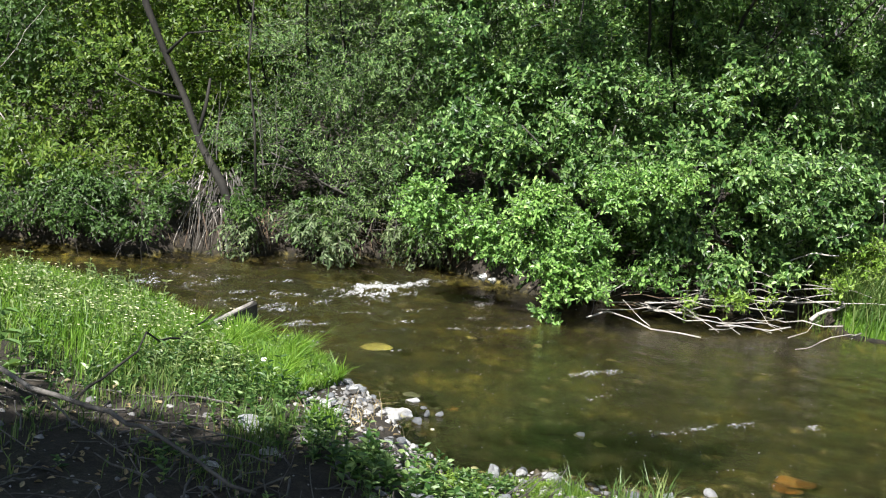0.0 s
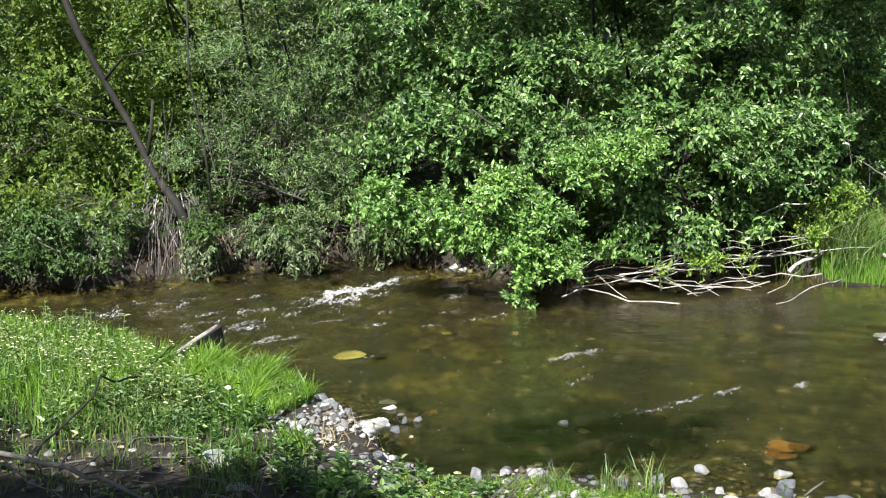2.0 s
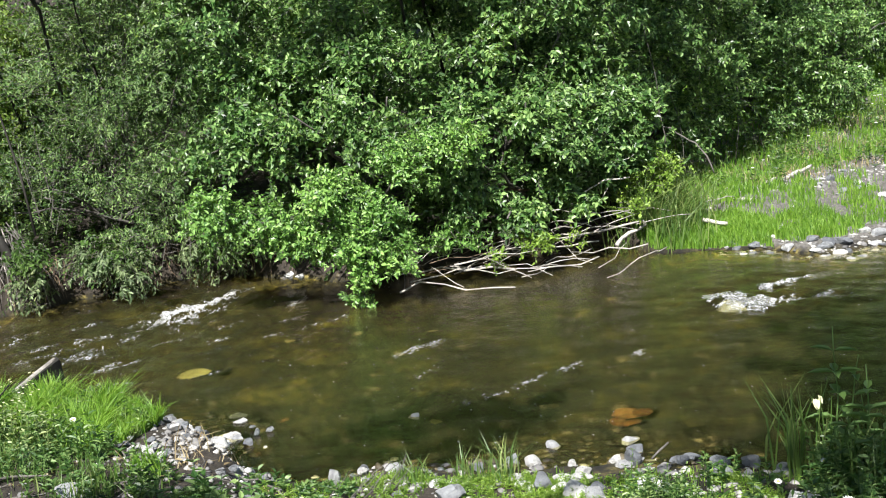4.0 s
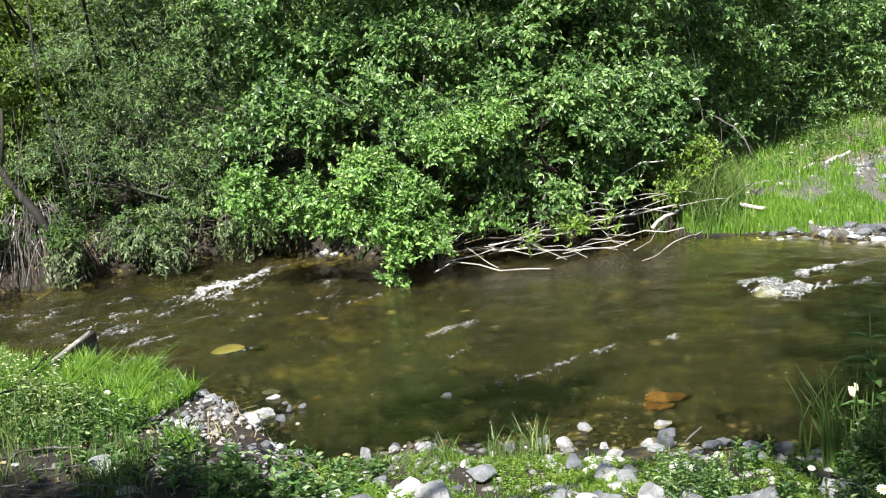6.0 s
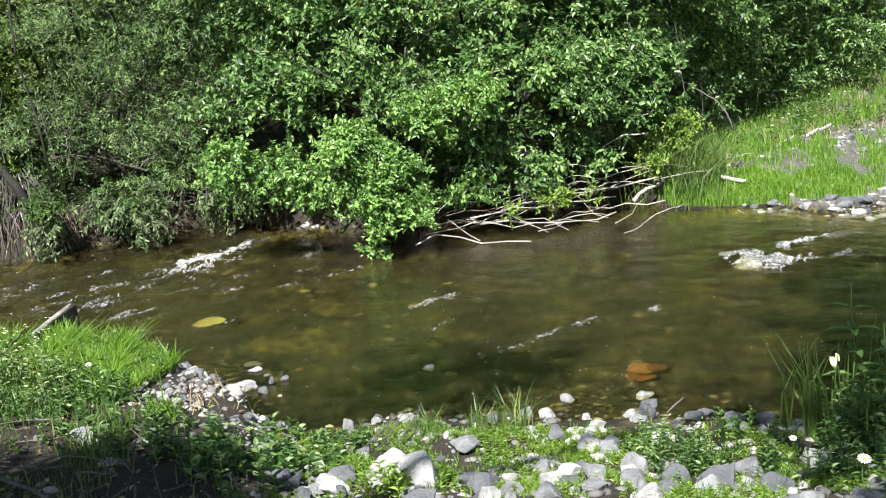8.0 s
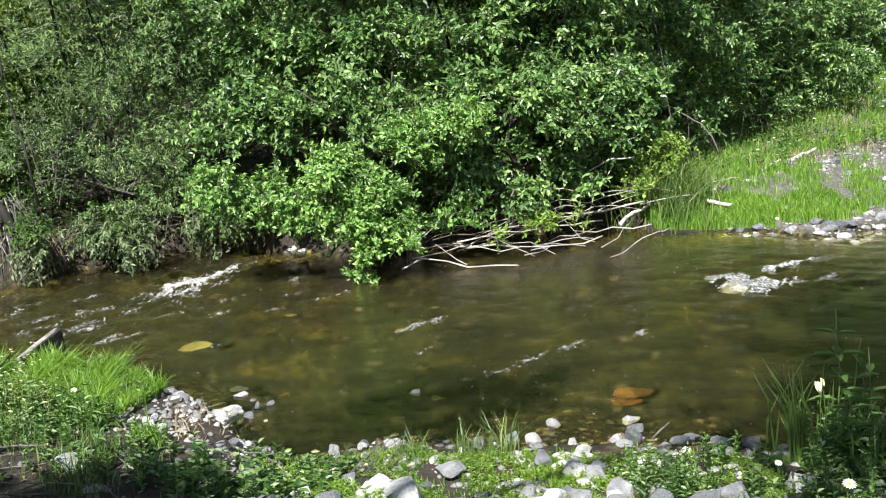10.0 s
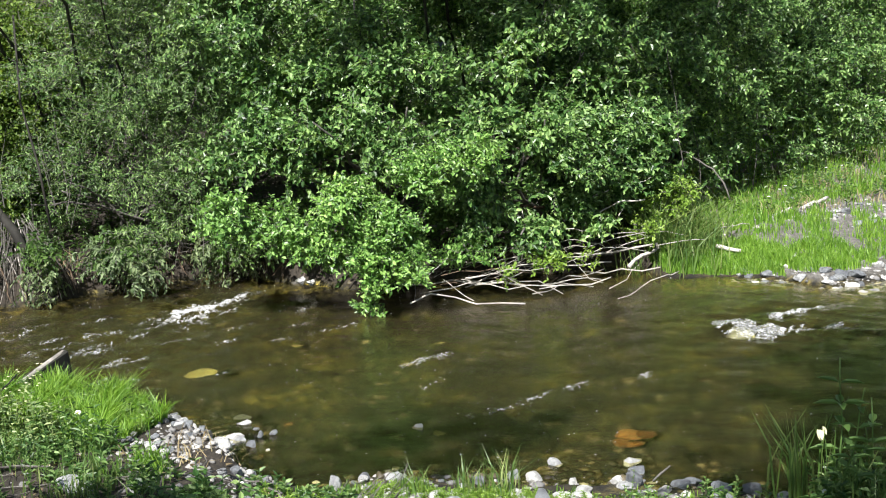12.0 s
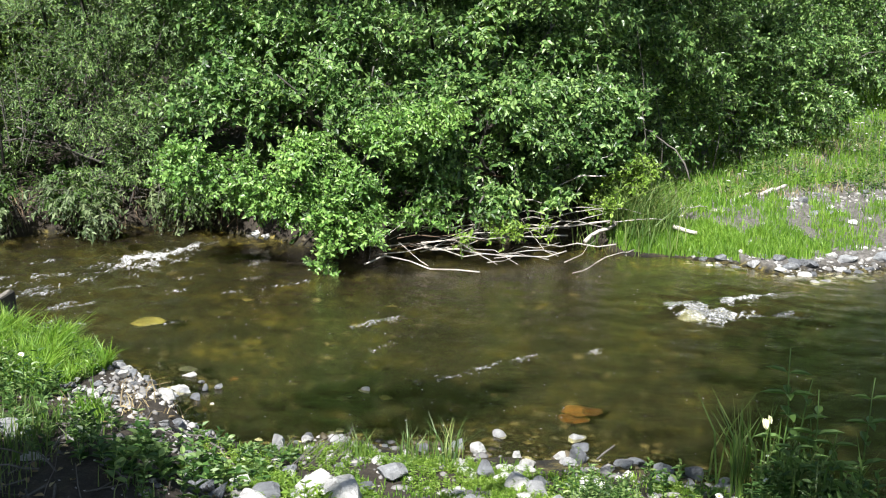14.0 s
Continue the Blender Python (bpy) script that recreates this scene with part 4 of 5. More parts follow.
shrub("willow", "grey-green willow with narrow leaves by the stream", "bank shrubs", (-1.0, 8.0, 0.5),
      [(-1.5, 7.75, 0.8, 0.35, 0.25, 0.22), (-1.0, 7.7, 1.0, 0.5, 0.4, 0.45), (-0.4, 7.6, 0.85, 0.45, 0.4, 0.45), (-0.9, 7.8, 1.8, 0.7, 0.5, 0.6), (-0.3, 7.8, 1.7, 0.6, 0.5, 0.6),
       (-0.7, 8.1, 2.8, 1.0, 0.7, 0.8)],
      LEAF_WILLOW, 6500, 12, 0.18, 0.034, stems=14, slim=0.36, hang=0.2, floor=0.4, knot=0.13, bunch=36)
shrub("willow", "low pale willow sprays drooping to the water", "bank shrubs", (-1.1, 7.55, 0.35),
      [(-1.45, 7.3, 0.22, 0.3, 0.15, 0.2), (-1.0, 7.35, 0.25, 0.35, 0.16, 0.2), (-0.15, 7.5, 0.3, 0.3, 0.2, 0.2)],
      LEAF_GREY, 330, 9, 0.12, 0.044, stems=4, stem_r=0.006, slim=0.42, hang=0.6, lift=-0.1, floor=0.02, bunch=20, knot=0.06)
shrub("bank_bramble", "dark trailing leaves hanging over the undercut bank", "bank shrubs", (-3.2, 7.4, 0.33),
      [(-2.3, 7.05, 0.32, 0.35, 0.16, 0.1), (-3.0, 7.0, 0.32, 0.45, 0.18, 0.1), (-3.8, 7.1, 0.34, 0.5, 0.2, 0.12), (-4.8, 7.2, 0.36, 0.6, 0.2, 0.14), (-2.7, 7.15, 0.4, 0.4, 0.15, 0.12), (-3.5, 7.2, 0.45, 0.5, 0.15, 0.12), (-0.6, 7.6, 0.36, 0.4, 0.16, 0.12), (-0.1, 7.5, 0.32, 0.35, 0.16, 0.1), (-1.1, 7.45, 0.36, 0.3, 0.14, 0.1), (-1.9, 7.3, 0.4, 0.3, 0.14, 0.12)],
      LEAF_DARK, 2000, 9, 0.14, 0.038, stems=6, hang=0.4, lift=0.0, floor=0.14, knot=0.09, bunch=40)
shrub("birch_shrub", "yellow-green leafy shrub behind the leaning trunk", "bank shrubs", (-2.9, 8.8, 0.6),
      [(-2.6, 8.6, 0.9, 0.6, 0.4, 0.4), (-3.3, 8.8, 1.1, 0.7, 0.5, 0.5), (-2.2, 9.0, 1.6, 0.7, 0.5, 0.6), (-3.1, 9.0, 2.0, 0.9, 0.6, 0.7), (-2.35, 8.4, 1.2, 0.5, 0.35, 0.4), (-2.0, 8.5, 1.9, 0.5, 0.4, 0.4)],
      LEAF_YELLOW, 8000, 10, 0.2, 0.042, stems=9, hang=0.1, floor=0.5, knot=0.17, bunch=34)


def tree(name, label, at, height, radius, leaf_mat, bark, twigs, leaf_len, lean=(0, 0), first=0.25, limbs=9, trunk_r=0.1):
    """A tree: tapered trunk, limbs and a crown of leafy sprays in uneven lobes."""
    at = lay([*at, float(land(*at))])
    ob = thing(name, at, label, "tree", "woods on the far side")
    top = at + [lean[0], lean[1], height]
    trunk = bent(at - [0, 0, 0.1], top, 12, 0.012 * height)
    stick("trunk", trunk, trunk_r, trunk_r * 0.2, bark, ob, sides=9)
    lobes = []
    for i in range(limbs):
        s = first + (0.98 - first) * (i + 0.5) / limbs
        root = trunk[int(s * 11)]
        turn = i * 2.4 + rng.random()
        reach = radius * (1.1 - 0.6 * s) * rng.uniform(0.8, 1.2)
        tip = root + [math.cos(turn) * reach, math.sin(turn) * reach, 0.35 * reach]
        stick("limb", bent(root, tip, 6, 0.03 * reach, 0.05), trunk_r * 0.35 * (1.1 - s), trunk_r * 0.08, bark, ob, sides=6)
        lobes.append((*(root * 0.35 + tip * 0.65), reach * 0.62, reach * 0.62, reach * 0.5))
    lobes.append((*top, radius * 0.4, radius * 0.4, radius * 0.5))
    blades, sprigs = sprays(lobes, twigs, 9, 0.3, leaf_len, floor=at[2] + 0.3, shell=0.3, knot=0.3, plain=True)
    crown = part("crown", mesh_from("crown", *blades), leaf_mat, ob)
    tagged(part("twig_growth", mesh_from("twig_growth", *sprigs), bark, ob), kind="stuff")
    return ob


leaning = thing("leaning_tree", lay((-1.86, 7.75, 0.4)), "dark leaning tree trunk with sparse yellow-green leaves", "tree", "woods on the far side")
stick("trunk", lay([(-1.69, 7.37, 0.37), (-1.8, 7.45, 0.56), (-2.01, 7.54, 0.83), (-2.18, 7.64, 1.16), (-2.37, 7.64, 1.52), (-2.55, 7.64, 1.9), (-2.76, 7.69, 2.47), (-2.95, 7.74, 3.24)]), 0.034, 0.022, BARK_DARK, leaning, sides=9)
stick("limb", lay([(-2.05, 7.56, 0.9), (-2.01, 7.59, 1.14), (-1.99, 7.59, 1.37)]), 0.02, 0.009, BARK_DARK, leaning)
stick("limb", lay([(-2.2, 7.64, 1.18), (-2.47, 7.54, 1.23), (-2.71, 7.5, 1.35)]), 0.014, 0.005, BARK_DARK, leaning)
stick("limb", lay([(-2.37, 7.64, 1.52), (-2.18, 7.54, 1.71), (-1.9, 7.5, 1.76)]), 0.016, 0.006, BARK_DARK, leaning)
stick("limb", lay([(-1.53, 7.45, 0.56), (-1.59, 7.5, 1.04), (-1.69, 7.54, 1.52), (-1.71, 7.64, 2.19)]), 0.011, 0.007, BARK_DARK, leaning)
blades, sprigs = sprays(lay_lobes([(-3.0, 8.1, 2.9, 0.7, 0.5, 0.5), (-2.75, 7.9, 1.5, 0.35, 0.25, 0.25), (-2.0, 7.9, 1.75, 0.3, 0.25, 0.25)]), 260, 9, 0.2, 0.05)
part("crown", mesh_from("crown", *blades), LEAF_YELLOW, leaning)
tagged(part("twig_growth", mesh_from("twig_growth", *sprigs), BARK_DARK, leaning), kind="stuff")

wood_a = tree("woodland_tree", "green woodland tree behind the bank shrubs", (-2.2, 11.6), 7.0, 2.1, LEAF_DARK, BARK_DARK, 3000, 0.1)
wood_b = tree("woodland_tree", "pale-leaved woodland tree behind the bank shrubs", (1.4, 11.2), 6.5, 2.0, LEAF_YELLOW, BARK_GREY, 3000, 0.1)
wood_c = tree("woodland_tree", "green woodland tree behind the bank shrubs", (4.6, 12.0), 7.5, 2.2, LEAF_ALDER, BARK_DARK, 3000, 0.1)
for k, (x, y, turn, size) in enumerate([
    (-5.4, 10.8, 40, 1.0), (-7.8, 11.5, 120, 1.1), (-10.5, 10.5, 200, 1.0), (-4.0, 14.0, 280, 1.3), (-0.3, 13.8, 70, 1.2), (3.2, 14.5, 160, 1.3),
    (7.4, 12.4, 250, 1.1), (10.2, 11.6, 20, 1.0), (6.6, 15.5, 100, 1.35), (-8.0, 15.0, 190, 1.35), (10.5, 15.5, 310, 1.3), (13.5, 12.5, 75, 1.1),
    (0.2, 17.5, 225, 1.6), (-12.5, 14.0, 10, 1.3), (-13.0, 9.0, 90, 1.0), (16.5, 14.0, 145, 1.2),
]):
    size *= 1.45
    copy_thing((wood_a, wood_b, wood_c)[k % 3], pose(*lay((x, y, float(land(x, y)))), 0, 0, turn) @ Matrix.Diagonal((size, size, size, 1)))

# brush on the slope behind the trees
count = 9000
x = rng.uniform(-13, 13, count)
y = 9.6 + rng.random(count) * 7 + 0.1 * np.abs(x)
y = np.where((x > 4.5) & (y < 12.0), y + 3.0, y)
high = land(x, y) + rng.random(count) ** 1.5 * 1.6
base = np.repeat(lay(np.column_stack([x, y, high])), 7, 0) + rng.normal(size=(count * 7, 3)) * [0.16, 0.16, 0.12]
size = rng.uniform(0.06, 0.12, len(base))
brushwood = part("slope_brush", mesh_from("slope_brush", *leaf_blades(base, rng.normal(size=(len(base), 3)), np.array([0, -0.3, 0.8]) + rng.normal(size=(len(base), 3)) * 0.5, size, size * 0.55)), LEAF_DARK)
tagged(brushwood, "dense leafy brush covering the wooded slope", "brush", kind="stuff")

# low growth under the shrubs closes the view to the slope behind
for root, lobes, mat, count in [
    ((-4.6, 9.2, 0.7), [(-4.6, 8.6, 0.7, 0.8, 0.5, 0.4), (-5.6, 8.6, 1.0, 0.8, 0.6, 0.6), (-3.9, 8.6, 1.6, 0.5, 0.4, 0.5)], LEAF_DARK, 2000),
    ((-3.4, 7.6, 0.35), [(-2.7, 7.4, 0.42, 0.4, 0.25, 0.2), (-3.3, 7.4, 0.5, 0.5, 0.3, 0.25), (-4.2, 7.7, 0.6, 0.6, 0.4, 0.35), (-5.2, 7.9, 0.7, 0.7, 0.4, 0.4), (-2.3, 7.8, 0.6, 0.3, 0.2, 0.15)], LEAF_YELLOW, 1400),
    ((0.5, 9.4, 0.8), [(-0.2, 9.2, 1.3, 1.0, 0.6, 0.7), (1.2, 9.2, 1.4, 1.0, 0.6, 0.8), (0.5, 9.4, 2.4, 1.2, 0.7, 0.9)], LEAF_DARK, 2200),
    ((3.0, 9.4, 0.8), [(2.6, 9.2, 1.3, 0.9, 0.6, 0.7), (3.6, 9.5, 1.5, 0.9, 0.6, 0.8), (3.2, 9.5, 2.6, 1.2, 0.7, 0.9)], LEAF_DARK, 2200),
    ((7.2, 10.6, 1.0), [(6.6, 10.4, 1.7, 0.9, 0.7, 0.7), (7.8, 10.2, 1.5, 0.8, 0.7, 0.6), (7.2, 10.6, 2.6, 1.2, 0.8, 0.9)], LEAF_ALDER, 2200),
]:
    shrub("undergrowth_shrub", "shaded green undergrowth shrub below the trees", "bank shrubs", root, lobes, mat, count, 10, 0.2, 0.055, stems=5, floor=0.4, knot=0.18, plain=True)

# the tree behind the viewer that shades the near bank
shade = thing("shade_tree", lay((-5.6, -3.4, 0.3)), "tall leafy tree on the near bank casting shade", "tree", "trees on the near bank")
stick("trunk", lay([(-5.6, -3.4, 0.2), (-5.5, -3.3, 2.0), (-5.4, -3.1, 3.6), (-5.4, -3.0, 5.5), (-5.4, -2.9, 7.0)]), 0.17, 0.05, BARK_DARK, shade, sides=10)
stick("limb", lay([(-5.4, -3.05, 5.0), (-3.4, -1.2, 4.9), (-1.2, 0.1, 4.7), (0.4, 0.7, 4.4), (1.4, 1.2, 4.2)]), 0.06, 0.012, BARK_DARK, shade)
stick("limb", lay([(-5.4, -3.1, 3.6), (-4.6, -1.6, 4.0), (-3.4, 0.1, 4.1), (-2.2, 0.8, 4.1), (-0.9, 1.55, 4.0)]), 0.07, 0.015, BARK_DARK, shade)
low_crown = sprays(lay_lobes([(-3.4, 0.4, 4.0, 0.75, 0.55, 0.3), (-2.6, 0.35, 4.0, 0.7, 0.52, 0.3), (-1.9, 0.36, 4.0, 0.45, 0.46, 0.25)]), 3600, 9, 0.22, 0.09, shell=0.0, knot=0.2)
end_crown = sprays(lay_lobes([(-0.55, 1.6, 4.0, 0.5, 0.28, 0.2)]), 110, 9, 0.25, 0.08, shell=0.0, knot=0.3, bunch=4)
# side boughs added out of sight to dim the right shore and its water
side_crown = sprays(lay_lobes([(0.9, 0.2, 4.2, 0.5, 0.5, 0.25), (1.5, 0.8, 4.2, 0.6, 0.6, 0.25), (1.9, 1.5, 4.2, 0.6, 0.6, 0.25), (2.3, 2.2, 4.2, 0.5, 0.5, 0.25)]), 760, 9, 0.25, 0.085, shell=0.0, knot=0.4, bunch=3)
mid_crown = sprays(lay_lobes([(-1.6, 0.1, 4.0, 0.35, 0.3, 0.2)]), 90, 9, 0.25, 0.085, shell=0.0, knot=0.4, bunch=3)
top_crown = sprays(lay_lobes([(-5.4, -3.0, 6.4, 1.6, 1.5, 1.3), (-5.8, -3.6, 5.0, 1.3, 1.2, 0.9)]), 1800, 9, 0.25, 0.1, shell=0.2, knot=0.3)
blades, sprigs = joined([low_crown[0], end_crown[0], side_crown[0], mid_crown[0], top_crown[0]]), joined([low_crown[1], end_crown[1], side_crown[1], mid_crown[1], top_crown[1]])
part("crown", mesh_from("crown", *blades), LEAF_ALDER, shade)
tagged(part("twig_growth", mesh_from("twig_growth", *sprigs), BARK_DARK, shade), kind="stuff")


# ---------------------------------------------------------------- driftwood
def driftwood(points, r0, r1, label="bleached driftwood stick caught under the bank shrubs", mat=WOOD_PALE, name="driftwood_stick", group="driftwood sticks"):
    points = lay(points)
    line = np.concatenate([bent(a, b, 5, min(0.03, 0.08 * float(np.linalg.norm(b - a)) ** 1.7))[:-1] for a, b in zip(points[:-1], points[1:])] + [points[-1:]])
    radii = 0.36 * np.linspace(r0, r1, len(line)) * (1 + 0.1 * rng.normal(size=len(line)).clip(-1.5, 1.5))
    ob = part(name, mesh_from(name, *tube(line, radii, 7), True), mat)
    return tagged(ob, label, "stick", group)


for points, r0, r1 in [
    ([(1.12, 6.74, 0.06), (1.3, 6.72, 0.07), (1.97, 6.53, 0.05)], 0.011, 0.02),
    ([(1.1, 6.4, 0.03), (1.26, 6.5, 0.06), (1.88, 6.18, 0.02)], 0.018, 0.012),
    ([(1.6, 6.95, 0.1), (2.19, 6.31, 0.03)], 0.012, 0.007), ([(2.05, 6.45, 0.04), (2.62, 6.53, 0.06)], 0.01, 0.013),
    ([(2.5, 6.8, 0.05), (3.06, 6.66, 0.07)], 0.012, 0.015), ([(2.55, 6.17, 0.0), (2.87, 6.38, 0.05), (3.14, 6.5, 0.07)], 0.006, 0.011),
    ([(1.84, 6.65, 0.2), (2.4, 6.7, 0.22), (3.06, 6.72, 0.24)], 0.012, 0.022),
]:
    driftwood(points, r0, r1)
for points, r0, r1 in [
    ([(1.94, 6.62, 0.2), (2.2, 6.66, 0.3), (2.4, 6.68, 0.33), (2.64, 6.72, 0.25)], 0.012, 0.008),
    ([(3.0, 6.72, 0.22), (3.44, 6.68, 0.25)], 0.009, 0.006), ([(1.2, 6.6, 0.04), (1.7, 6.5, 0.09), (2.3, 6.45, 0.05)], 0.014, 0.009),
    ([(1.5, 6.6, 0.12), (2.1, 6.7, 0.14), (2.7, 6.75, 0.12)], 0.01, 0.014), ([(1.75, 6.5, 0.18), (2.05, 6.35, 0.02)], 0.006, 0.009),
    ([(1.35, 6.5, 0.16), (1.55, 6.35, 0.02)], 0.006, 0.008), ([(2.3, 6.8, 0.3), (2.55, 6.5, 0.03)], 0.006, 0.006),
    ([(2.58, 6.72, 0.5), (2.75, 6.72, 0.58), (2.98, 6.75, 0.58)], 0.012, 0.016),
]:
    driftwood(points, r0, r1)
for _ in range(20):
    x = rng.uniform(1.1, 2.6)
    y = rng.uniform(6.35, 6.85)
    z = rng.uniform(0.02, 0.2)
    span = rng.uniform(0.2, 0.85)
    turn = rng.normal(0.1, 0.3)
    end = (x + span * math.cos(turn), y + span * math.sin(turn) * 0.5, max(0.02, z + rng.normal(0.03, 0.06)))
    driftwood([(x, y, z), end], rng.uniform(0.004, 0.013), rng.uniform(0.003, 0.009), mat=WOOD_PALE if rng.random() < 0.7 else WOOD_BROWN)
for points in [[(1.75, 6.62, 0.22), (2.0, 6.66, 0.25), (2.5, 6.7, 0.26), (3.3, 6.75, 0.28)], [(1.9, 6.66, 0.3), (2.15, 6.68, 0.4), (2.4, 6.7, 0.41), (2.7, 6.72, 0.34), (3.05, 6.72, 0.3)],
               [(1.5, 6.62, 0.1), (2.2, 6.66, 0.2), (3.0, 6.72, 0.3)], [(2.55, 6.75, 0.62), (2.8, 6.78, 0.7), (3.05, 6.8, 0.74)], [(2.75, 6.8, 0.4), (2.9, 6.82, 0.66)], [(2.2, 6.66, 0.12), (2.05, 6.6, 0.38), (1.98, 6.6, 0.6)]]:
    driftwood(points, 0.013, 0.008)
driftwood([(2.82, 6.7, 0.08), (3.1, 6.78, 0.2)], 0.045, 0.035, "short broken bleached log end among driftwood", name="log_end")
driftwood([(1.5, 7.0, 0.52), (2.1, 6.95, 0.56), (2.6, 7.0, 0.56), (3.0, 7.2, 0.5)], 0.025, 0.03, "dark fallen log lying behind the shrub leaves", WOOD_BROWN, "fallen_log")
driftwood([(3.2, 7.1, 0.98), (3.45, 7.0, 0.88), (3.62, 6.95, 0.75), (3.74, 6.9, 0.5)], 0.014, 0.02, "grey dead branch leaning on the slope", BARK_GREY, "dead_branch")
driftwood([(3.4, 7.15, 0.2), (3.75, 7.1, 0.24), (4.0, 7.1, 0.25)], 0.014, 0.01, "bleached driftwood lying in the grass")
for points in [[(4.66, 7.46, 0.27), (4.8, 7.52, 0.3), (4.98, 7.6, 0.32)], [(4.42, 7.4, 0.25), (4.56, 7.46, 0.28)], [(4.0, 7.2, 0.2), (4.18, 7.1, 0.2)], [(3.55, 6.75, 0.18), (3.72, 6.68, 0.14)]]:
    driftwood(points, 0.05, 0.04, "bleached driftwood on the gravel bar")
log = thing("log", lay((-1.12, 5.35, 0.1)), "short weathered log with a dark broken end at the water", "log")
axis = lay([(-1.25, 5.0, 0.1), (-1.17, 5.15, 0.13), (-1.1, 5.28, 0.155), (-1.03, 5.4, 0.18)])
side, rise = np.array([0.84, -0.54, 0.0]), np.array([-0.06, -0.1, 0.99])
outline = [(-0.02, 0.024), (-0.01, 0.03), (0.01, 0.029), (0.024, 0.02), (0.034, -0.12), (0.012, -0.14), (-0.024, -0.13)]
for name, mat, label, rows, grow, up in [("trunk", BARK_DARK, "", (0, 3), 1.0, 0.0), ("bleached_side", WOOD_GREY, "grey bleached upper side", (0, 3), 0.62, 0.014), ("broken_end", BARK_DARK, "dark broken end", (2, 3), 1.06, -0.002)]:
    line = axis if rows[0] == 0 else np.array([axis[3] + (axis[3] - axis[2]) * k for k in (-0.22, 0.0, 0.1)])
    verts = [p + grow * w * (1 + 0.08 * rng.normal()) * side + (grow * h * (1 + 0.06 * rng.normal()) + up) * rise for p in line for w, h in outline]
    n = len(outline)
    faces = [(r * n + k, r * n + (k + 1) % n, (r + 1) * n + (k + 1) % n, (r + 1) * n + k) for r in range(len(line) - 1) for k in range(n)]
    faces += [(r * n, r * n + 2 + k, r * n + 1 + k) if r == 0 else (r * n, r * n + 1 + k, r * n + 2 + k) for r in (0, len(line) - 1) for k in range(n - 2)]
    bm = bmesh.new()
    corners = [bm.verts.new(tuple(v)) for v in verts]
    for f in faces:
        bm.faces.new([corners[k] for k in f])
    me = bpy.data.meshes.new(name)
    bm.to_mesh(me)
    bm.free()
    part(name, me, mat, log, label)
driftwood([(-1.25, 3.45, 0.33), (-1.17, 3.6, 0.4), (-1.08, 4.0, 0.41), (-1.02, 4.45, 0.4)], 0.017, 0.011, "thin dark dead stick across the weeds", BARK_DARK, "dead_stick")
driftwood([(-1.75, 3.6, 0.4), (-1.3, 3.35, 0.36), (-0.97, 3.18, 0.34), (-0.7, 3.0, 0.33), (-0.4, 2.78, 0.31)], 0.034, 0.018, "grey fallen branch lying on the shaded bank", BARK_GREY, "fallen_branch")
driftwood([(-1.64, 5.2, 0.2), (-1.64, 5.2, 0.5), (-1.65, 5.2, 0.78)], 0.006, 0.004, "dry upright stalk standing in the grass", BARK_DARK, "dry_stalk")
driftwood([(1.66, 3.2, 0.14), (1.74, 3.22, 0.185)], 0.011, 0.014, "short bleached stick on the shore stones", BARK_GREY, name="driftwood_stick")
for k in range(9):
    x, y = 0.42 + 0.03 * k + rng.normal() * 0.02, 3.44 + rng.normal() * 0.03
    z = float(land(x, y))
    driftwood([(x, y, z + 0.01), (x + 0.07, y + 0.03, z + 0.06), (x + rng.uniform(0.1, 0.2), y + 0.06, z + rng.uniform(0.08, 0.14))], 0.006, 0.003, "dry grey twig sticking up between shore stones", BARK_GREY, "dry_twig", "dry shore twigs")
for points in [[(-0.6, 2.95, 0.28), (-0.66, 3.0, 0.5), (-0.58, 3.05, 0.62)], [(-0.35, 2.9, 0.26), (-0.3, 2.98, 0.45)]]:
    driftwood(points, 0.004, 0.002, "thin bare twig rising from the shaded bank", BARK_GREY, "bare_twig")

for points in [[(1.76, 6.74, 0.7), (1.85, 6.73, 0.61), (1.9, 6.7, 0.42), (1.98, 6.68, 0.3)], [(1.68, 6.74, 0.62), (1.8, 6.72, 0.66), (1.93, 6.7, 0.64)], [(2.3, 6.9, 0.62), (2.42, 6.86, 0.5), (2.45, 6.84, 0.36)], [(1.08, 6.55, 0.3), (1.16, 6.55, 0.12), (1.14, 6.5, 0.02)]]:
    driftwood(points, 0.014, 0.006, "thin bare twig hanging in the shade of the shrub", BARK_GREY, "bare_twig")
driftwood([(-3.75, 7.8, 0.98), (-3.59, 7.75, 0.74), (-3.4, 7.7, 0.5)], 0.016, 0.022, "pale bare branch in the thicket", WOOD_PALE, "dead_branch")
driftwood([(-3.75, 7.8, 1.25), (-3.56, 7.75, 1.5), (-3.38, 7.75, 1.8)], 0.007, 0.005, "pale bare twig in the thicket", WOOD_PALE, "dead_branch")
for points in [[(3.36, 7.2, 1.7), (3.43, 7.2, 1.28), (3.5, 7.25, 0.78), (3.6, 7.3, 0.3)], [(3.7, 7.6, 1.6), (3.77, 7.6, 0.9), (3.85, 7.65, 0.35)], [(3.0, 7.1, 1.4), (3.02, 7.12, 0.9), (3.1, 7.15, 0.4)], [(4.5, 8.0, 1.4), (4.48, 8.0, 0.4)]]:
    driftwood(points, 0.007, 0.012, "thin grey sapling stem below the shrub leaves", BARK_GREY, "sapling_stem", "sapling stems")
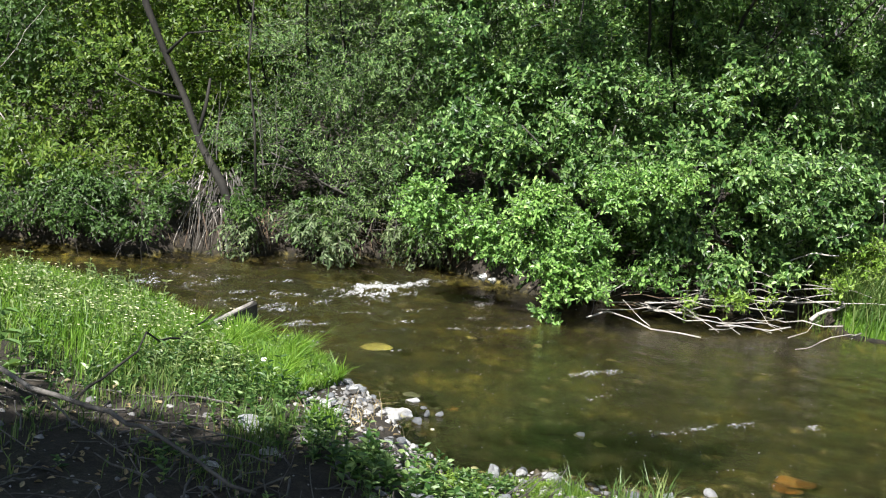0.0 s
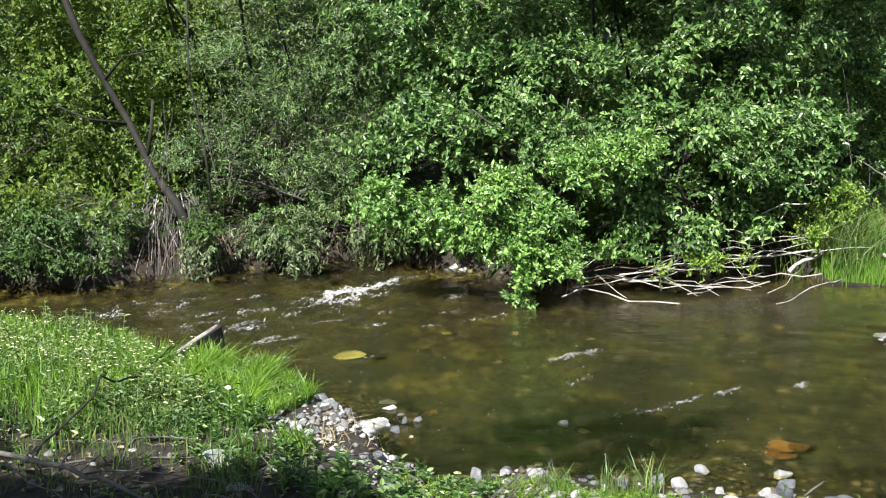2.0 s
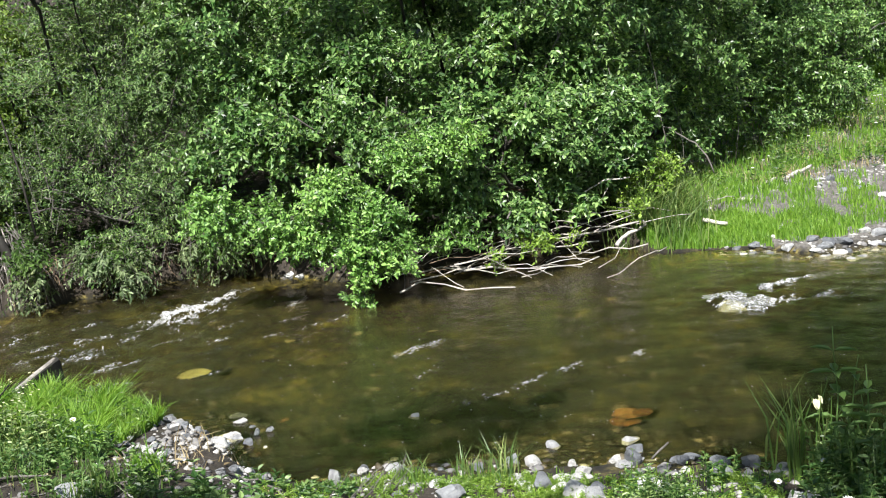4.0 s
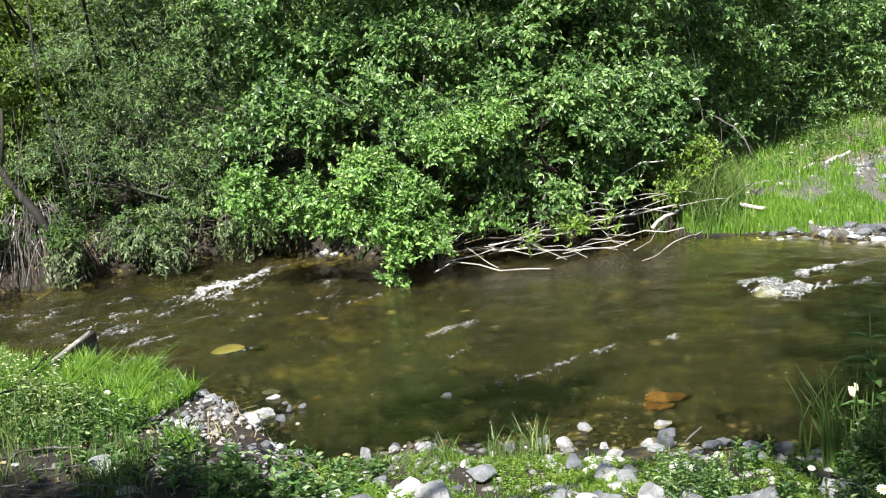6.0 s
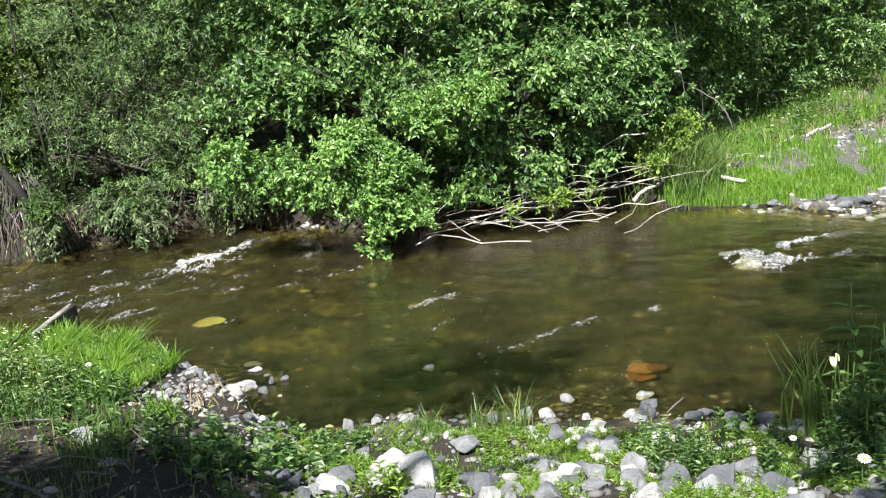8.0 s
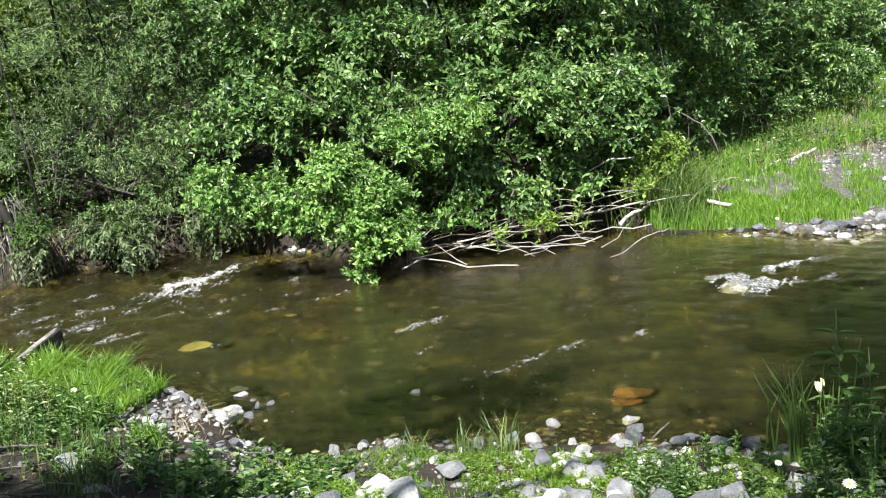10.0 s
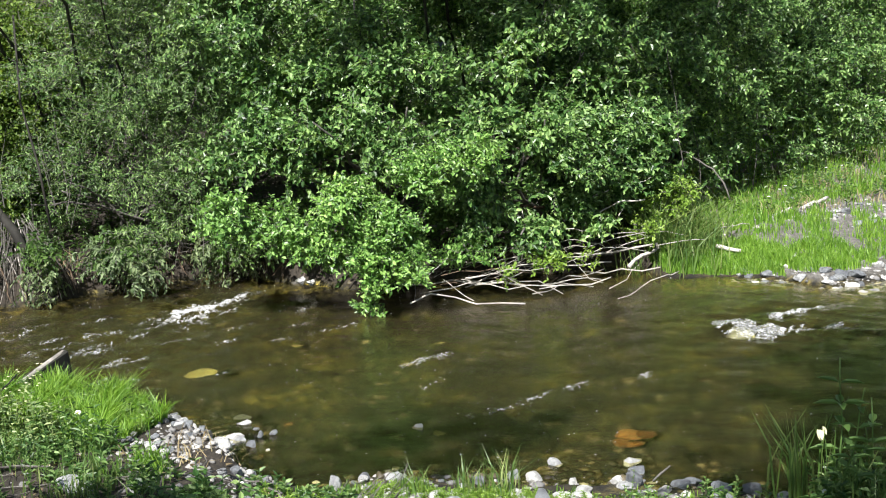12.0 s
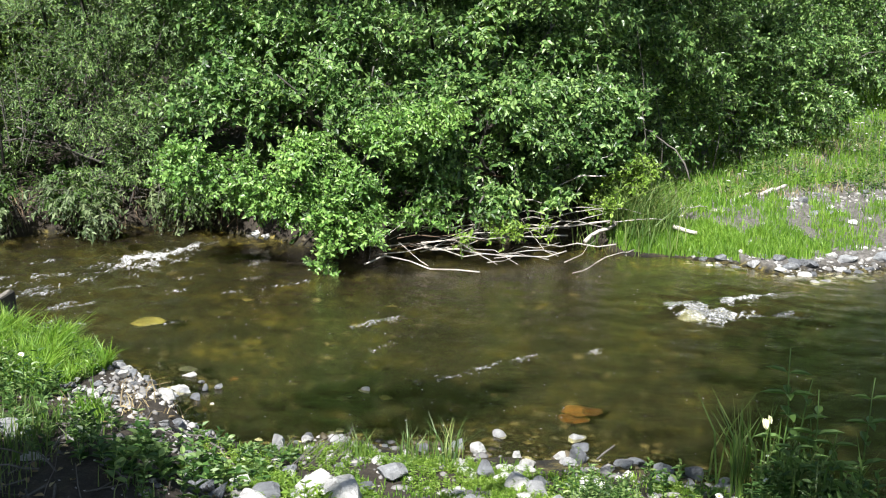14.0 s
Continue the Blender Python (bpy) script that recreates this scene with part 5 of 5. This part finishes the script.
for points in [[(2.25, 7.0, 2.2), (2.4, 6.95, 2.05), (2.43, 6.95, 1.88)], [(2.4, 6.95, 2.05), (2.5, 6.95, 1.95), (2.49, 6.95, 1.86)], [(2.33, 6.97, 2.12), (2.4, 6.9, 1.95), (2.38, 6.9, 1.86)]]:
    driftwood(points, 0.007, 0.003, "bare grey twig hanging among leaves", BARK_GREY, "bare_twig")

for points in [[(-1.3, 3.3, 0.35), (-1.0, 3.05, 0.33), (-0.75, 2.8, 0.3)], [(-1.0, 3.2, 0.34), (-0.7, 3.15, 0.36), (-0.45, 3.1, 0.33)], [(-1.6, 3.2, 0.33), (-1.2, 2.95, 0.31)]]:
    driftwood(points, 0.012, 0.005, "thin grey branch on the shaded bank", BARK_GREY, "fallen_branch")

pieces = []
for _ in range(260):
    a = np.array([rng.uniform(-2.3, 0.2), rng.uniform(2.2, 3.7), 0])
    a[2] = float(land(a[0], a[1])) + 0.012
    turn, span = rng.random() * 6.28, rng.uniform(0.05, 0.3)
    b = a + [math.cos(turn) * span, math.sin(turn) * span, 0]
    b[2] = float(land(b[0], b[1])) + rng.uniform(0.01, 0.05)
    pieces.append(tube(lay(bent(a, b, 4, 0.01)), np.linspace(0.004, 0.002, 4) * rng.uniform(0.6, 1.5), 4))
tagged(part("twig_litter", mesh_from("twig_litter", *joined(pieces)), BARK_GREY), "dry twigs littering the shaded bank", "twigs", kind="stuff")
n = 700
at = np.column_stack([rng.uniform(-2.4, 0.3, n), rng.uniform(2.0, 3.8, n)])
at = np.column_stack([at, land(at[:, 0], at[:, 1]) + 0.008])
size = rng.uniform(0.02, 0.05, n)
litter = part("leaf_litter", mesh_from("leaf_litter", *leaf_blades(lay(at), rng.normal(size=(n, 3)) * [1, 1, 0.2], np.array([0, 0, 1.0]) + rng.normal(size=(n, 3)) * 0.3, size, size * 0.5)), GRASS_DRY)
tagged(litter, "dry brown leaves littering the shaded bank", "leaf litter", kind="stuff")

# dead brush and roots at the foot of the leaning tree
brush = thing("dead_brush", lay((-1.86, 7.5, 0.4)), "tangle of bare grey twigs and roots over the bank", "brush")
for k in range(90):
    a = np.array([rng.normal(-1.86, 0.12), rng.uniform(7.45, 7.6), rng.uniform(0.35, 0.68)])
    b = a + [rng.normal(0.0, 0.1) + 0.6 * (a[0] + 1.86), -rng.uniform(0.05, 0.2), -rng.uniform(0.25, 0.6)]
    b[2] = max(b[2], 0.03)
    bow = (a + b) / 2 + [0.25 * (b[0] - a[0]) + rng.normal() * 0.02, -0.03, 0.05]
    line = [(1 - t) ** 2 * a + 2 * t * (1 - t) * bow + t * t * b for t in np.linspace(0, 1, 6)]
    part("twig", mesh_from("twig", *tube(lay(line), np.linspace(0.0045, 0.0015, 6) * rng.uniform(0.5, 1.3), 4)), WOOD_PALE if rng.random() < 0.1 else BARK_GREY, brush)
for k in range(12):
    a = np.array([rng.uniform(-2.1, -1.3), rng.uniform(7.4, 7.6), rng.uniform(0.45, 0.8)])
    b = a + [rng.normal() * 0.1, 0.03, rng.uniform(0.3, 0.7)]
    part("twig", mesh_from("twig", *tube(lay(bent(a, b, 6, 0.006)), np.linspace(0.004, 0.0015, 6) * rng.uniform(0.5, 1.2), 4)), BARK_GREY, brush)
pieces = []
for _ in range(50):
    x = rng.uniform(-2.0, 1.0)
    y = np.interp(x, FAR_X, FAR_Y) + 0.06
    a = np.array([x, y, rng.uniform(0.15, 0.33)])
    b = a + [rng.normal() * 0.1, -rng.uniform(0.02, 0.14), -rng.uniform(0.08, 0.3)]
    b[2] = max(b[2], 0.0)
    pieces.append(tube(lay(bent(a, b, 5, 0.012)), np.linspace(0.006, 0.002, 5) * rng.uniform(0.5, 1.6), 4))
tagged(part("hanging_roots", mesh_from("hanging_roots", *joined(pieces)), WOOD_BROWN), "brown roots hanging from the undercut bank", "roots", kind="stuff")


# ---------------------------------------------------------------- grass and herbs
def off_band(spots):
    """Leaves out the strip of bare gravel that runs up the far bar."""
    wide = 0.08 + 0.15 * (spots[:, 0] - 4.2).clip(0, 2.5)
    off = np.abs(spots[:, 1] - 7.42 - 0.1 * (spots[:, 0] - 4.6)) + 0.12 * ripple(spots[:, 0], spots[:, 1], 0.5, 71)
    return spots[(off > wide) | (spots[:, 0] < 4.2) | (rng.random(len(spots)) < 0.07)]


def off_rubble(spots):
    """Keeps the stony tip of the near bank bare."""
    x, y = spots[:, 0], spots[:, 1]
    return spots[(x < -0.3 - 0.28 * (4.55 - y)) | (y < 3.72) | (x > 0.2)]


def patch_grass(name, spots, height, width, mat, label, lean=0.35):
    ob = part(name, mesh_from(name, *grass(spots, height, width, lean)), mat)
    return tagged(ob, label, "grass", kind="stuff")


def near_spots(n, x0, x1, d0, d1):
    """Spots on the near bank between x0 and x1, d0 to d1 back from the water."""
    x = rng.uniform(x0, x1, n)
    return np.column_stack([x, np.interp(x, NEAR_X, NEAR_Y) - d0 - (d1 - d0) * rng.random(n) ** 1.2 * (0.85 + 0.3 * ripple(x, 0 * x, 0.9, 81) + 0.12 * rng.normal(size=n)).clip(0.2)])


def far_spots(n, x0, x1, d0, d1):
    x = rng.uniform(x0, x1, n)
    return np.column_stack([x, np.interp(x, FAR_X, FAR_Y) + rng.uniform(d0, d1, n)])


def clumped(spots, size, seed, level=0.0):
    return spots[ripple(spots[:, 0], spots[:, 1], size, seed) + rng.normal(size=len(spots)) * 0.35 > level]


spots = off_rubble(near_spots(26000, -1.25, -0.25, 0.3, 1.0))
lush = ripple(spots[:, 0], spots[:, 1], 0.2, 38) + 0.6 * ripple(spots[:, 0], spots[:, 1], 0.07, 39)
patch_grass("bank_grass", spots[lush > -0.15], 0.1, 0.006, GRASS, "bright green grass on the near bank", 0.6)
patch_grass("bank_grass", spots[lush > 0.55], 0.17, 0.006, GRASS, "taller tussocks in the grass of the near bank", 0.8)
patch_grass("bank_grass", spots[lush <= -0.15][::2], 0.06, 0.006, GRASS_TALL, "short dull grass between the bright tussocks", 0.7)
spots = near_spots(28000, -4.5, -1.2, 0.12, 1.4)
spots = spots[(spots[:, 0] < -1.32) | (spots[:, 1] < 4.85)]
patch_grass("bank_grass", spots, 0.18, 0.006, GRASS, "tall bright grass on the near bank")
patch_grass("weedy_grass", off_rubble(clumped(near_spots(9000, -4.0, -0.4, 0.9, 1.7), 0.5, 31)), 0.11, 0.006, GRASS_TALL, "green grass among weeds on the bank")
patch_grass("bar_grass", far_spots(17000, 3.05, 3.9, 0.03, 0.6), 0.09, 0.006, GRASS, "bright green grass along the far water edge")
patch_grass("bar_grass", clumped(far_spots(12000, 3.8, 4.6, 0.16, 0.65), 0.2, 34, 0.1), 0.1, 0.006, GRASS, "thin bright grass between stones of the bar")
patch_grass("bar_grass", off_band(clumped(far_spots(60000, 3.9, 10.0, 0.22, 1.9), 0.32, 33, 0.05)), 0.085, 0.007, GRASS, "short bright grass on the gravel bar")
x = rng.uniform(3.2, 11.0, 52000)
patch_grass("slope_grass", off_band(clumped(np.column_stack([x, 7.2 + 0.26 * (x - 4.2).clip(0) + rng.random(52000) ** 1.3 * 4.5]), 0.4, 35, -0.5)), 0.13, 0.009, GRASS, "green grass on the far slope")
x = rng.uniform(3.6, 9.0, 9000)
patch_grass("slope_dry_grass", clumped(np.column_stack([x, 7.3 + 0.2 * (x - 4.2).clip(0) + rng.random(9000) * 1.6]), 0.5, 37, 0.1), 0.1, 0.007, GRASS_DRY, "dry yellow grass among green grass on the slope", 0.9)
patch_grass("tuft_grass", np.column_stack([rng.normal(3.3, 0.17, 1400), rng.normal(6.98, 0.14, 1400)]), 0.42, 0.009, GRASS_TALL, "tall dark grass tuft beside the driftwood", 0.9)
patch_grass("bank_dry_grass", clumped(far_spots(600, -2.3, 0.9, 0.03, 0.25), 0.4, 51, 0.5), 0.12, 0.006, GRASS_DRY, "dry pale grass along the undercut bank", 1.4)
tip_x = rng.random(90)
patch_grass("tip_dry_grass", np.column_stack([-0.36 + 0.42 * tip_x + rng.normal(size=90) * 0.1, 3.68 + 0.55 * tip_x + rng.normal(size=90) * 0.1]), 0.1, 0.005, GRASS_DRY, "dry grass stems among the rubble of the tip", 1.6)
patch_grass("shore_grass", clumped(near_spots(9000, 0.2, 2.4, 0.1, 1.25), 0.3, 47, 0.15), 0.045, 0.005, GRASS, "short grass between shore stones")
patch_grass("shade_grass", clumped(near_spots(4500, -2.6, 0.1, 1.2, 2.6), 0.4, 48, 0.1), 0.09, 0.005, GRASS_TALL, "sparse grass on the shaded bank", 0.6)
for cx, cy, n, h in [(0.98, 3.5, 60, 0.17), (1.12, 3.5, 50, 0.2), (0.75, 3.55, 40, 0.14), (0.5, 3.6, 30, 0.1)]:
    patch_grass("grass_tuft", rng.normal((cx, cy), 0.035, (n, 2)), h, 0.005, GRASS_TALL, "small grass tuft between shore stones", 0.6)


def patch_herbs(name, spots, tall, leaf_len, mat, label, **more):
    ob = thing(name, lay((float(spots[:, 0].mean()), float(spots[:, 1].mean()), 0.2)), label, "plants", "", "stuff")
    blades, stems = herbs(spots, tall, leaf_len, **more)
    part("leaves", mesh_from("leaves", *blades), mat, ob)
    part("stalks", mesh_from("stalks", *stems), mat, ob)
    return ob


patch_herbs("bank_weeds", clumped(near_spots(800, -2.8, -0.6, 0.95, 1.7), 0.3, 41, 0.3), 0.15, 0.034, LEAF_WEED, "leafy green weeds on the near bank")
patch_herbs("pale_weeds", clumped(near_spots(1500, -3.4, -0.75, 0.75, 1.35), 0.3, 42, 0.1), 0.19, 0.042, LEAF_PALE, "pale flowering weeds among the grass", pairs=6)
patch_herbs("pale_weeds", clumped(near_spots(1000, -3.4, -1.3, 0.3, 1.0), 0.4, 49, 0.1), 0.22, 0.045, LEAF_PALE, "pale leafy weeds in the tall bank grass", pairs=6)
patch_herbs("tall_weeds", near_spots(60, -2.4, -0.45, 1.0, 1.6), 0.2, 0.05, LEAF_WEED, "taller broad-leaved weeds on the near bank", pairs=6)
patch_herbs("shade_weeds", clumped(near_spots(170, -2.2, 0.2, 1.3, 2.6), 0.5, 46, 0.2), 0.1, 0.04, LEAF_WEED, "scattered weeds on the shaded bank", slim=0.5)
patch_herbs("shade_weeds", off_rubble(near_spots(70, -1.3, -0.2, 1.0, 1.5)), 0.11, 0.04, LEAF_WEED, "broad-leaved weeds on the shaded bank", slim=0.55)
patch_herbs("shore_weeds", near_spots(34, -0.3, 0.4, 1.05, 1.5), 0.1, 0.035, LEAF_WEED, "broad-leaved weeds behind the stone tip", slim=0.55)
patch_herbs("shore_weeds", near_spots(36, 0.05, 0.5, 0.2, 0.7), 0.085, 0.045, LEAF_WEED, "broad-leaved weeds between shore stones", slim=0.55)
patch_herbs("low_herbs", clumped(near_spots(7500, 0.12, 2.3, 0.16, 1.15), 0.3, 43, 0.15), 0.045, 0.018, LEAF_LOW, "low yellow-green herbs between shore stones", pairs=6)
patch_herbs("bank_weeds", rng.normal((0.0, 3.14), (0.12, 0.1), (40, 2)), 0.14, 0.055, LEAF_WEED, "broad-leaved dark weeds behind the stone tip", slim=0.55, pairs=5)
patch_herbs("shore_weeds", rng.normal((1.58, 2.9), (0.06, 0.1), (90, 2)), 0.15, 0.03, LEAF_WEED, "bushy green weeds between shore stones", slim=0.45, pairs=7)
patch_herbs("shore_weeds", rng.normal((0.58, 2.98), (0.06, 0.06), (30, 2)), 0.12, 0.04, LEAF_LOW, "bright weeds before the pale stones", slim=0.45, pairs=5)
patch_herbs("shore_weeds", rng.normal((2.44, 2.94), (0.13, 0.12), (70, 2)), 0.22, 0.055, LEAF_WEED, "dense green weeds at the water's edge", slim=0.4, pairs=7)
patch_herbs("shore_weeds", near_spots(80, 1.8, 2.7, 0.2, 0.9), 0.14, 0.04, LEAF_WEED, "green weeds below the tall plants", slim=0.5)
patch_herbs("slope_weeds", clumped(far_spots(900, 3.6, 7.0, 1.3, 3.2), 0.8, 44, 0.1), 0.25, 0.05, LEAF_WEED, "leafy weeds at the foot of the shrubs")
patch_herbs("bank_weeds", far_spots(500, -4.2, 0.6, 0.1, 0.9), 0.22, 0.05, LEAF_DARK, "shaded weeds on the far bank top")


def tall_plant(x, y, high, leaf_len, pairs, label):
    x, y, z = lay((x, y, float(land(x, y))))
    ob = thing("tall_plant", (x, y, z), label, "plant", "tall plants at the shore")
    line = bent((x, y, z - 0.02), (x + rng.normal() * 0.03, y, z + high), 8, 0.008)
    stick("stalk", line, 0.005, 0.002, LEAF_WEED, ob, sides=5)
    for i in range(pairs * 2):
        s = 0.25 + 0.72 * (i // 2) / max(1, pairs - 1)
        seat = line[min(7, int(s * 7))][None]
        turn = (i // 2) * 1.5 + (i % 2) * np.pi + rng.normal() * 0.2
        aim = np.array([[math.cos(turn), math.sin(turn), 0.15 + 0.3 * rng.random()]])
        size = np.array([leaf_len * (1.1 - 0.45 * s)])
        v, f = leaf_blades(seat, aim, np.array([[0, 0, 1.0]]), size, size * 0.36, 0.2, 0.2)
        part("leaf", mesh_from("leaf", v, f), LEAF_WEED, ob)
    return ob


for row in [(2.39, 3.1, 0.62, 0.14, 7), (2.44, 3.14, 0.5, 0.14, 6), (2.5, 3.05, 0.5, 0.15, 6), (2.58, 3.2, 0.4, 0.12, 5), (2.46, 2.9, 0.36, 0.13, 5), (2.66, 3.0, 0.6, 0.12, 7), (2.34, 2.95, 0.3, 0.12, 5)]:
    tall_plant(*row, "tall broad-leaved green plant at the water's edge")
for row in [(-1.72, 3.75, 0.36, 0.15, 5), (-1.6, 3.7, 0.24, 0.12, 4)]:
    tall_plant(*row, "large-leaved pale weed on the near bank")
patch_grass("shore_reeds", rng.normal((2.23, 3.12), (0.05, 0.05), (44, 2)), 0.4, 0.009, GRASS_TALL, "tall grass stems beside the stream", 0.3)
patch_grass("shore_reeds", rng.normal((2.4, 2.98), (0.09, 0.08), (80, 2)), 0.34, 0.009, GRASS_TALL, "tall grass stems beside the stream", 0.3)


def daisy(x, y, high, size, label="white daisy with a yellow centre", head=None, facing=(0, -0.5, 1)):
    x, y, z = lay((x, y, float(land(x, y))))
    ob = thing("daisy", (x, y, z), label, "flower", "daisies")
    top = np.array([x, y, z + high])
    stick("stalk", bent((x, y, z - 0.01), top, 5, 0.004), 0.0018, 0.0014, LEAF_WEED, ob, sides=4)
    turn = np.arange(14) * 2 * np.pi / 14
    up = unit(np.array(facing, float))
    a = unit(np.cross(up, [1, 0.1, 0]))
    b = np.cross(up, a)
    aim = np.cos(turn)[:, None] * a + np.sin(turn)[:, None] * b + up * 0.15
    v, f = leaf_blades(np.repeat(top[None], 14, 0) + aim * size * 0.15, aim, np.repeat(up[None], 14, 0), np.full(14, size * 0.42), np.full(14, size * 0.2), 0.05, 0.1)
    part("petals", mesh_from("petals", v, f), PETAL_WHITE, ob)
    v, f = tube([top, top + up * size * 0.08], [size * 0.17, size * 0.12], 8)
    part("centre", mesh_from("centre", v, f, True), PETAL_YELLOW, ob)
    return ob


daisy(2.09, 2.55, 0.11, 0.045)
for x, y, h in [(-0.657, 4.015, 0.14), (2.0, 2.85, 0.1), (2.26, 2.98, 0.11)]:
    daisy(x, y, h, 0.028)
blossom = thing("white_blossom", lay((2.33, 3.08, float(land(2.33, 3.08)))), "drooping white blossom on a thin stalk", "flower")
stick("stalk", lay([(2.33, 3.08, 0.12), (2.32, 3.08, 0.28), (2.3, 3.08, 0.33)]), 0.002, 0.0015, LEAF_WEED, blossom, sides=4)
at = np.repeat(lay([[2.3, 3.08, 0.33]]), 7, 0) + rng.normal(size=(7, 3)) * 0.006
v, f = leaf_blades(at, np.array([[0.25, -0.2, -0.8]]) + rng.normal(size=(7, 3)) * 0.2, rng.normal(size=(7, 3)), np.full(7, 0.042), np.full(7, 0.018))
part("petals", mesh_from("petals", v, f), PETAL_CREAM, blossom)


def flecks(name, spots, heights, size, mat, label):
    """Small open flowers scattered over the weeds."""
    n = len(spots)
    base = np.repeat(lay(np.column_stack([spots, land(spots[:, 0], spots[:, 1]) + heights])), 5, 0)
    turn = np.tile(np.arange(5) * 2 * np.pi / 5, n) + np.repeat(rng.random(n) * 6, 5)
    aim = np.column_stack([np.cos(turn), np.sin(turn), 0.3 + 0 * turn])
    v, f = leaf_blades(base, aim, np.tile([0, -0.3, 1.0], (5 * n, 1)) + rng.normal(size=(5 * n, 3)) * 0.2, np.full(5 * n, size), np.full(5 * n, size * 0.8))
    return tagged(part(name, mesh_from(name, v, f), mat), label, "flowers", kind="stuff")


flecks("cream_flowers", near_spots(320, -3.0, -0.9, 0.4, 1.4), rng.uniform(0.13, 0.22, 320), 0.0075, PETAL_CREAM, "small cream flowers above the bank weeds")
x = rng.uniform(4.0, 9.0, 110)
flecks("slope_flowers", np.column_stack([x, 7.6 + 0.28 * (x - 4.2).clip(0) + rng.random(110) * 2]), rng.uniform(0.1, 0.18, 110), 0.016, PETAL_WHITE, "small white and yellow flowers on the slope")

# stones and weeds along the near water's edge
for k in range(34):
    x = rng.uniform(0.05, 2.3)
    y = float(np.interp(x, NEAR_X, NEAR_Y)) + rng.normal() * 0.06
    ob = stone("white" if rng.random() < 0.3 else "grey", int(rng.integers(6)), x, y, rng.uniform(0.06, 0.13), rng.uniform(0.6, 1.0), group="small shore stones", tilt=rng.uniform(-20, 20))
    ob.location.z = max(ob.location.z, -0.04)
for k in range(14):
    x = rng.uniform(-1.2, -0.4)
    y = float(np.interp(x, NEAR_X, NEAR_Y)) - rng.uniform(0.05, 0.3)
    stone("white" if rng.random() < 0.3 else "grey", int(rng.integers(6)), x, y, rng.uniform(0.06, 0.12), rng.uniform(0.6, 1.0), group="small shore stones", tilt=rng.uniform(-20, 20))
patch_herbs("bank_weeds", off_rubble(clumped(near_spots(420, -1.3, -0.35, 0.35, 1.0), 0.2, 43, 0.35)), 0.12, 0.034, LEAF_WEED, "leafy green weeds in the bright bank grass")
for k in range(22):
    along = rng.random()
    x, y = -1.14 + 0.42 * along + rng.normal() * 0.03, 5.1 + rng.normal() * 0.07
    stone("white" if rng.random() < 0.3 else "grey", int(rng.integers(6)), x, y, rng.uniform(0.05, 0.1), rng.uniform(0.6, 1.0), max(float(land(x, y)), -0.02) + 0.01, group="small shore stones", tilt=rng.uniform(-20, 20))
for k in range(16):
    x = rng.uniform(0.45, 1.75)
    y = float(np.interp(x, NEAR_X, NEAR_Y)) - rng.uniform(0.12, 0.85)
    slab_stone("white", int(rng.integers(6)), x, y, rng.uniform(0.11, 0.18), rng.uniform(0.09, 0.12), rng.uniform(0.08, 0.12), rng.uniform(-20, 20), rng.uniform(0, 180), "pale flat stone lying on the near bank")

# leafy boughs and yellowing herbs behind the driftwood
shrub("alder_shrub", "sunlit alder boughs hanging behind the driftwood", "bank shrubs", (2.8, 7.3, 0.4),
      [(2.45, 6.85, 0.62, 0.2, 0.12, 0.1), (2.75, 6.88, 0.72, 0.2, 0.12, 0.13), (2.95, 6.9, 0.74, 0.16, 0.12, 0.12), (2.88, 6.95, 0.95, 0.2, 0.12, 0.12), (2.25, 6.75, 0.42, 0.1, 0.1, 0.06), (2.55, 6.75, 0.4, 0.12, 0.1, 0.06)],
      LEAF_ALDER, 900, 9, 0.12, 0.046, stems=7, hang=0.25, floor=0.25, bunch=18, knot=0.06, shell=0.2)
shrub("bank_herbs", "yellowing leafy herbs between driftwood and grass", "bank shrubs", (3.2, 7.1, 0.2),
      [(3.25, 6.92, 0.52, 0.14, 0.1, 0.12), (3.42, 6.97, 0.56, 0.12, 0.1, 0.1), (3.0, 6.82, 0.34, 0.14, 0.1, 0.1), (2.1, 6.55, 0.24, 0.18, 0.08, 0.06), (2.5, 6.55, 0.2, 0.18, 0.08, 0.05), (1.85, 6.5, 0.18, 0.14, 0.08, 0.05)],
      LEAF_LOW, 330, 7, 0.09, 0.034, stems=8, stem_r=0.005, hang=0.1, floor=0.04, bunch=14, knot=0.06, shell=0.1)
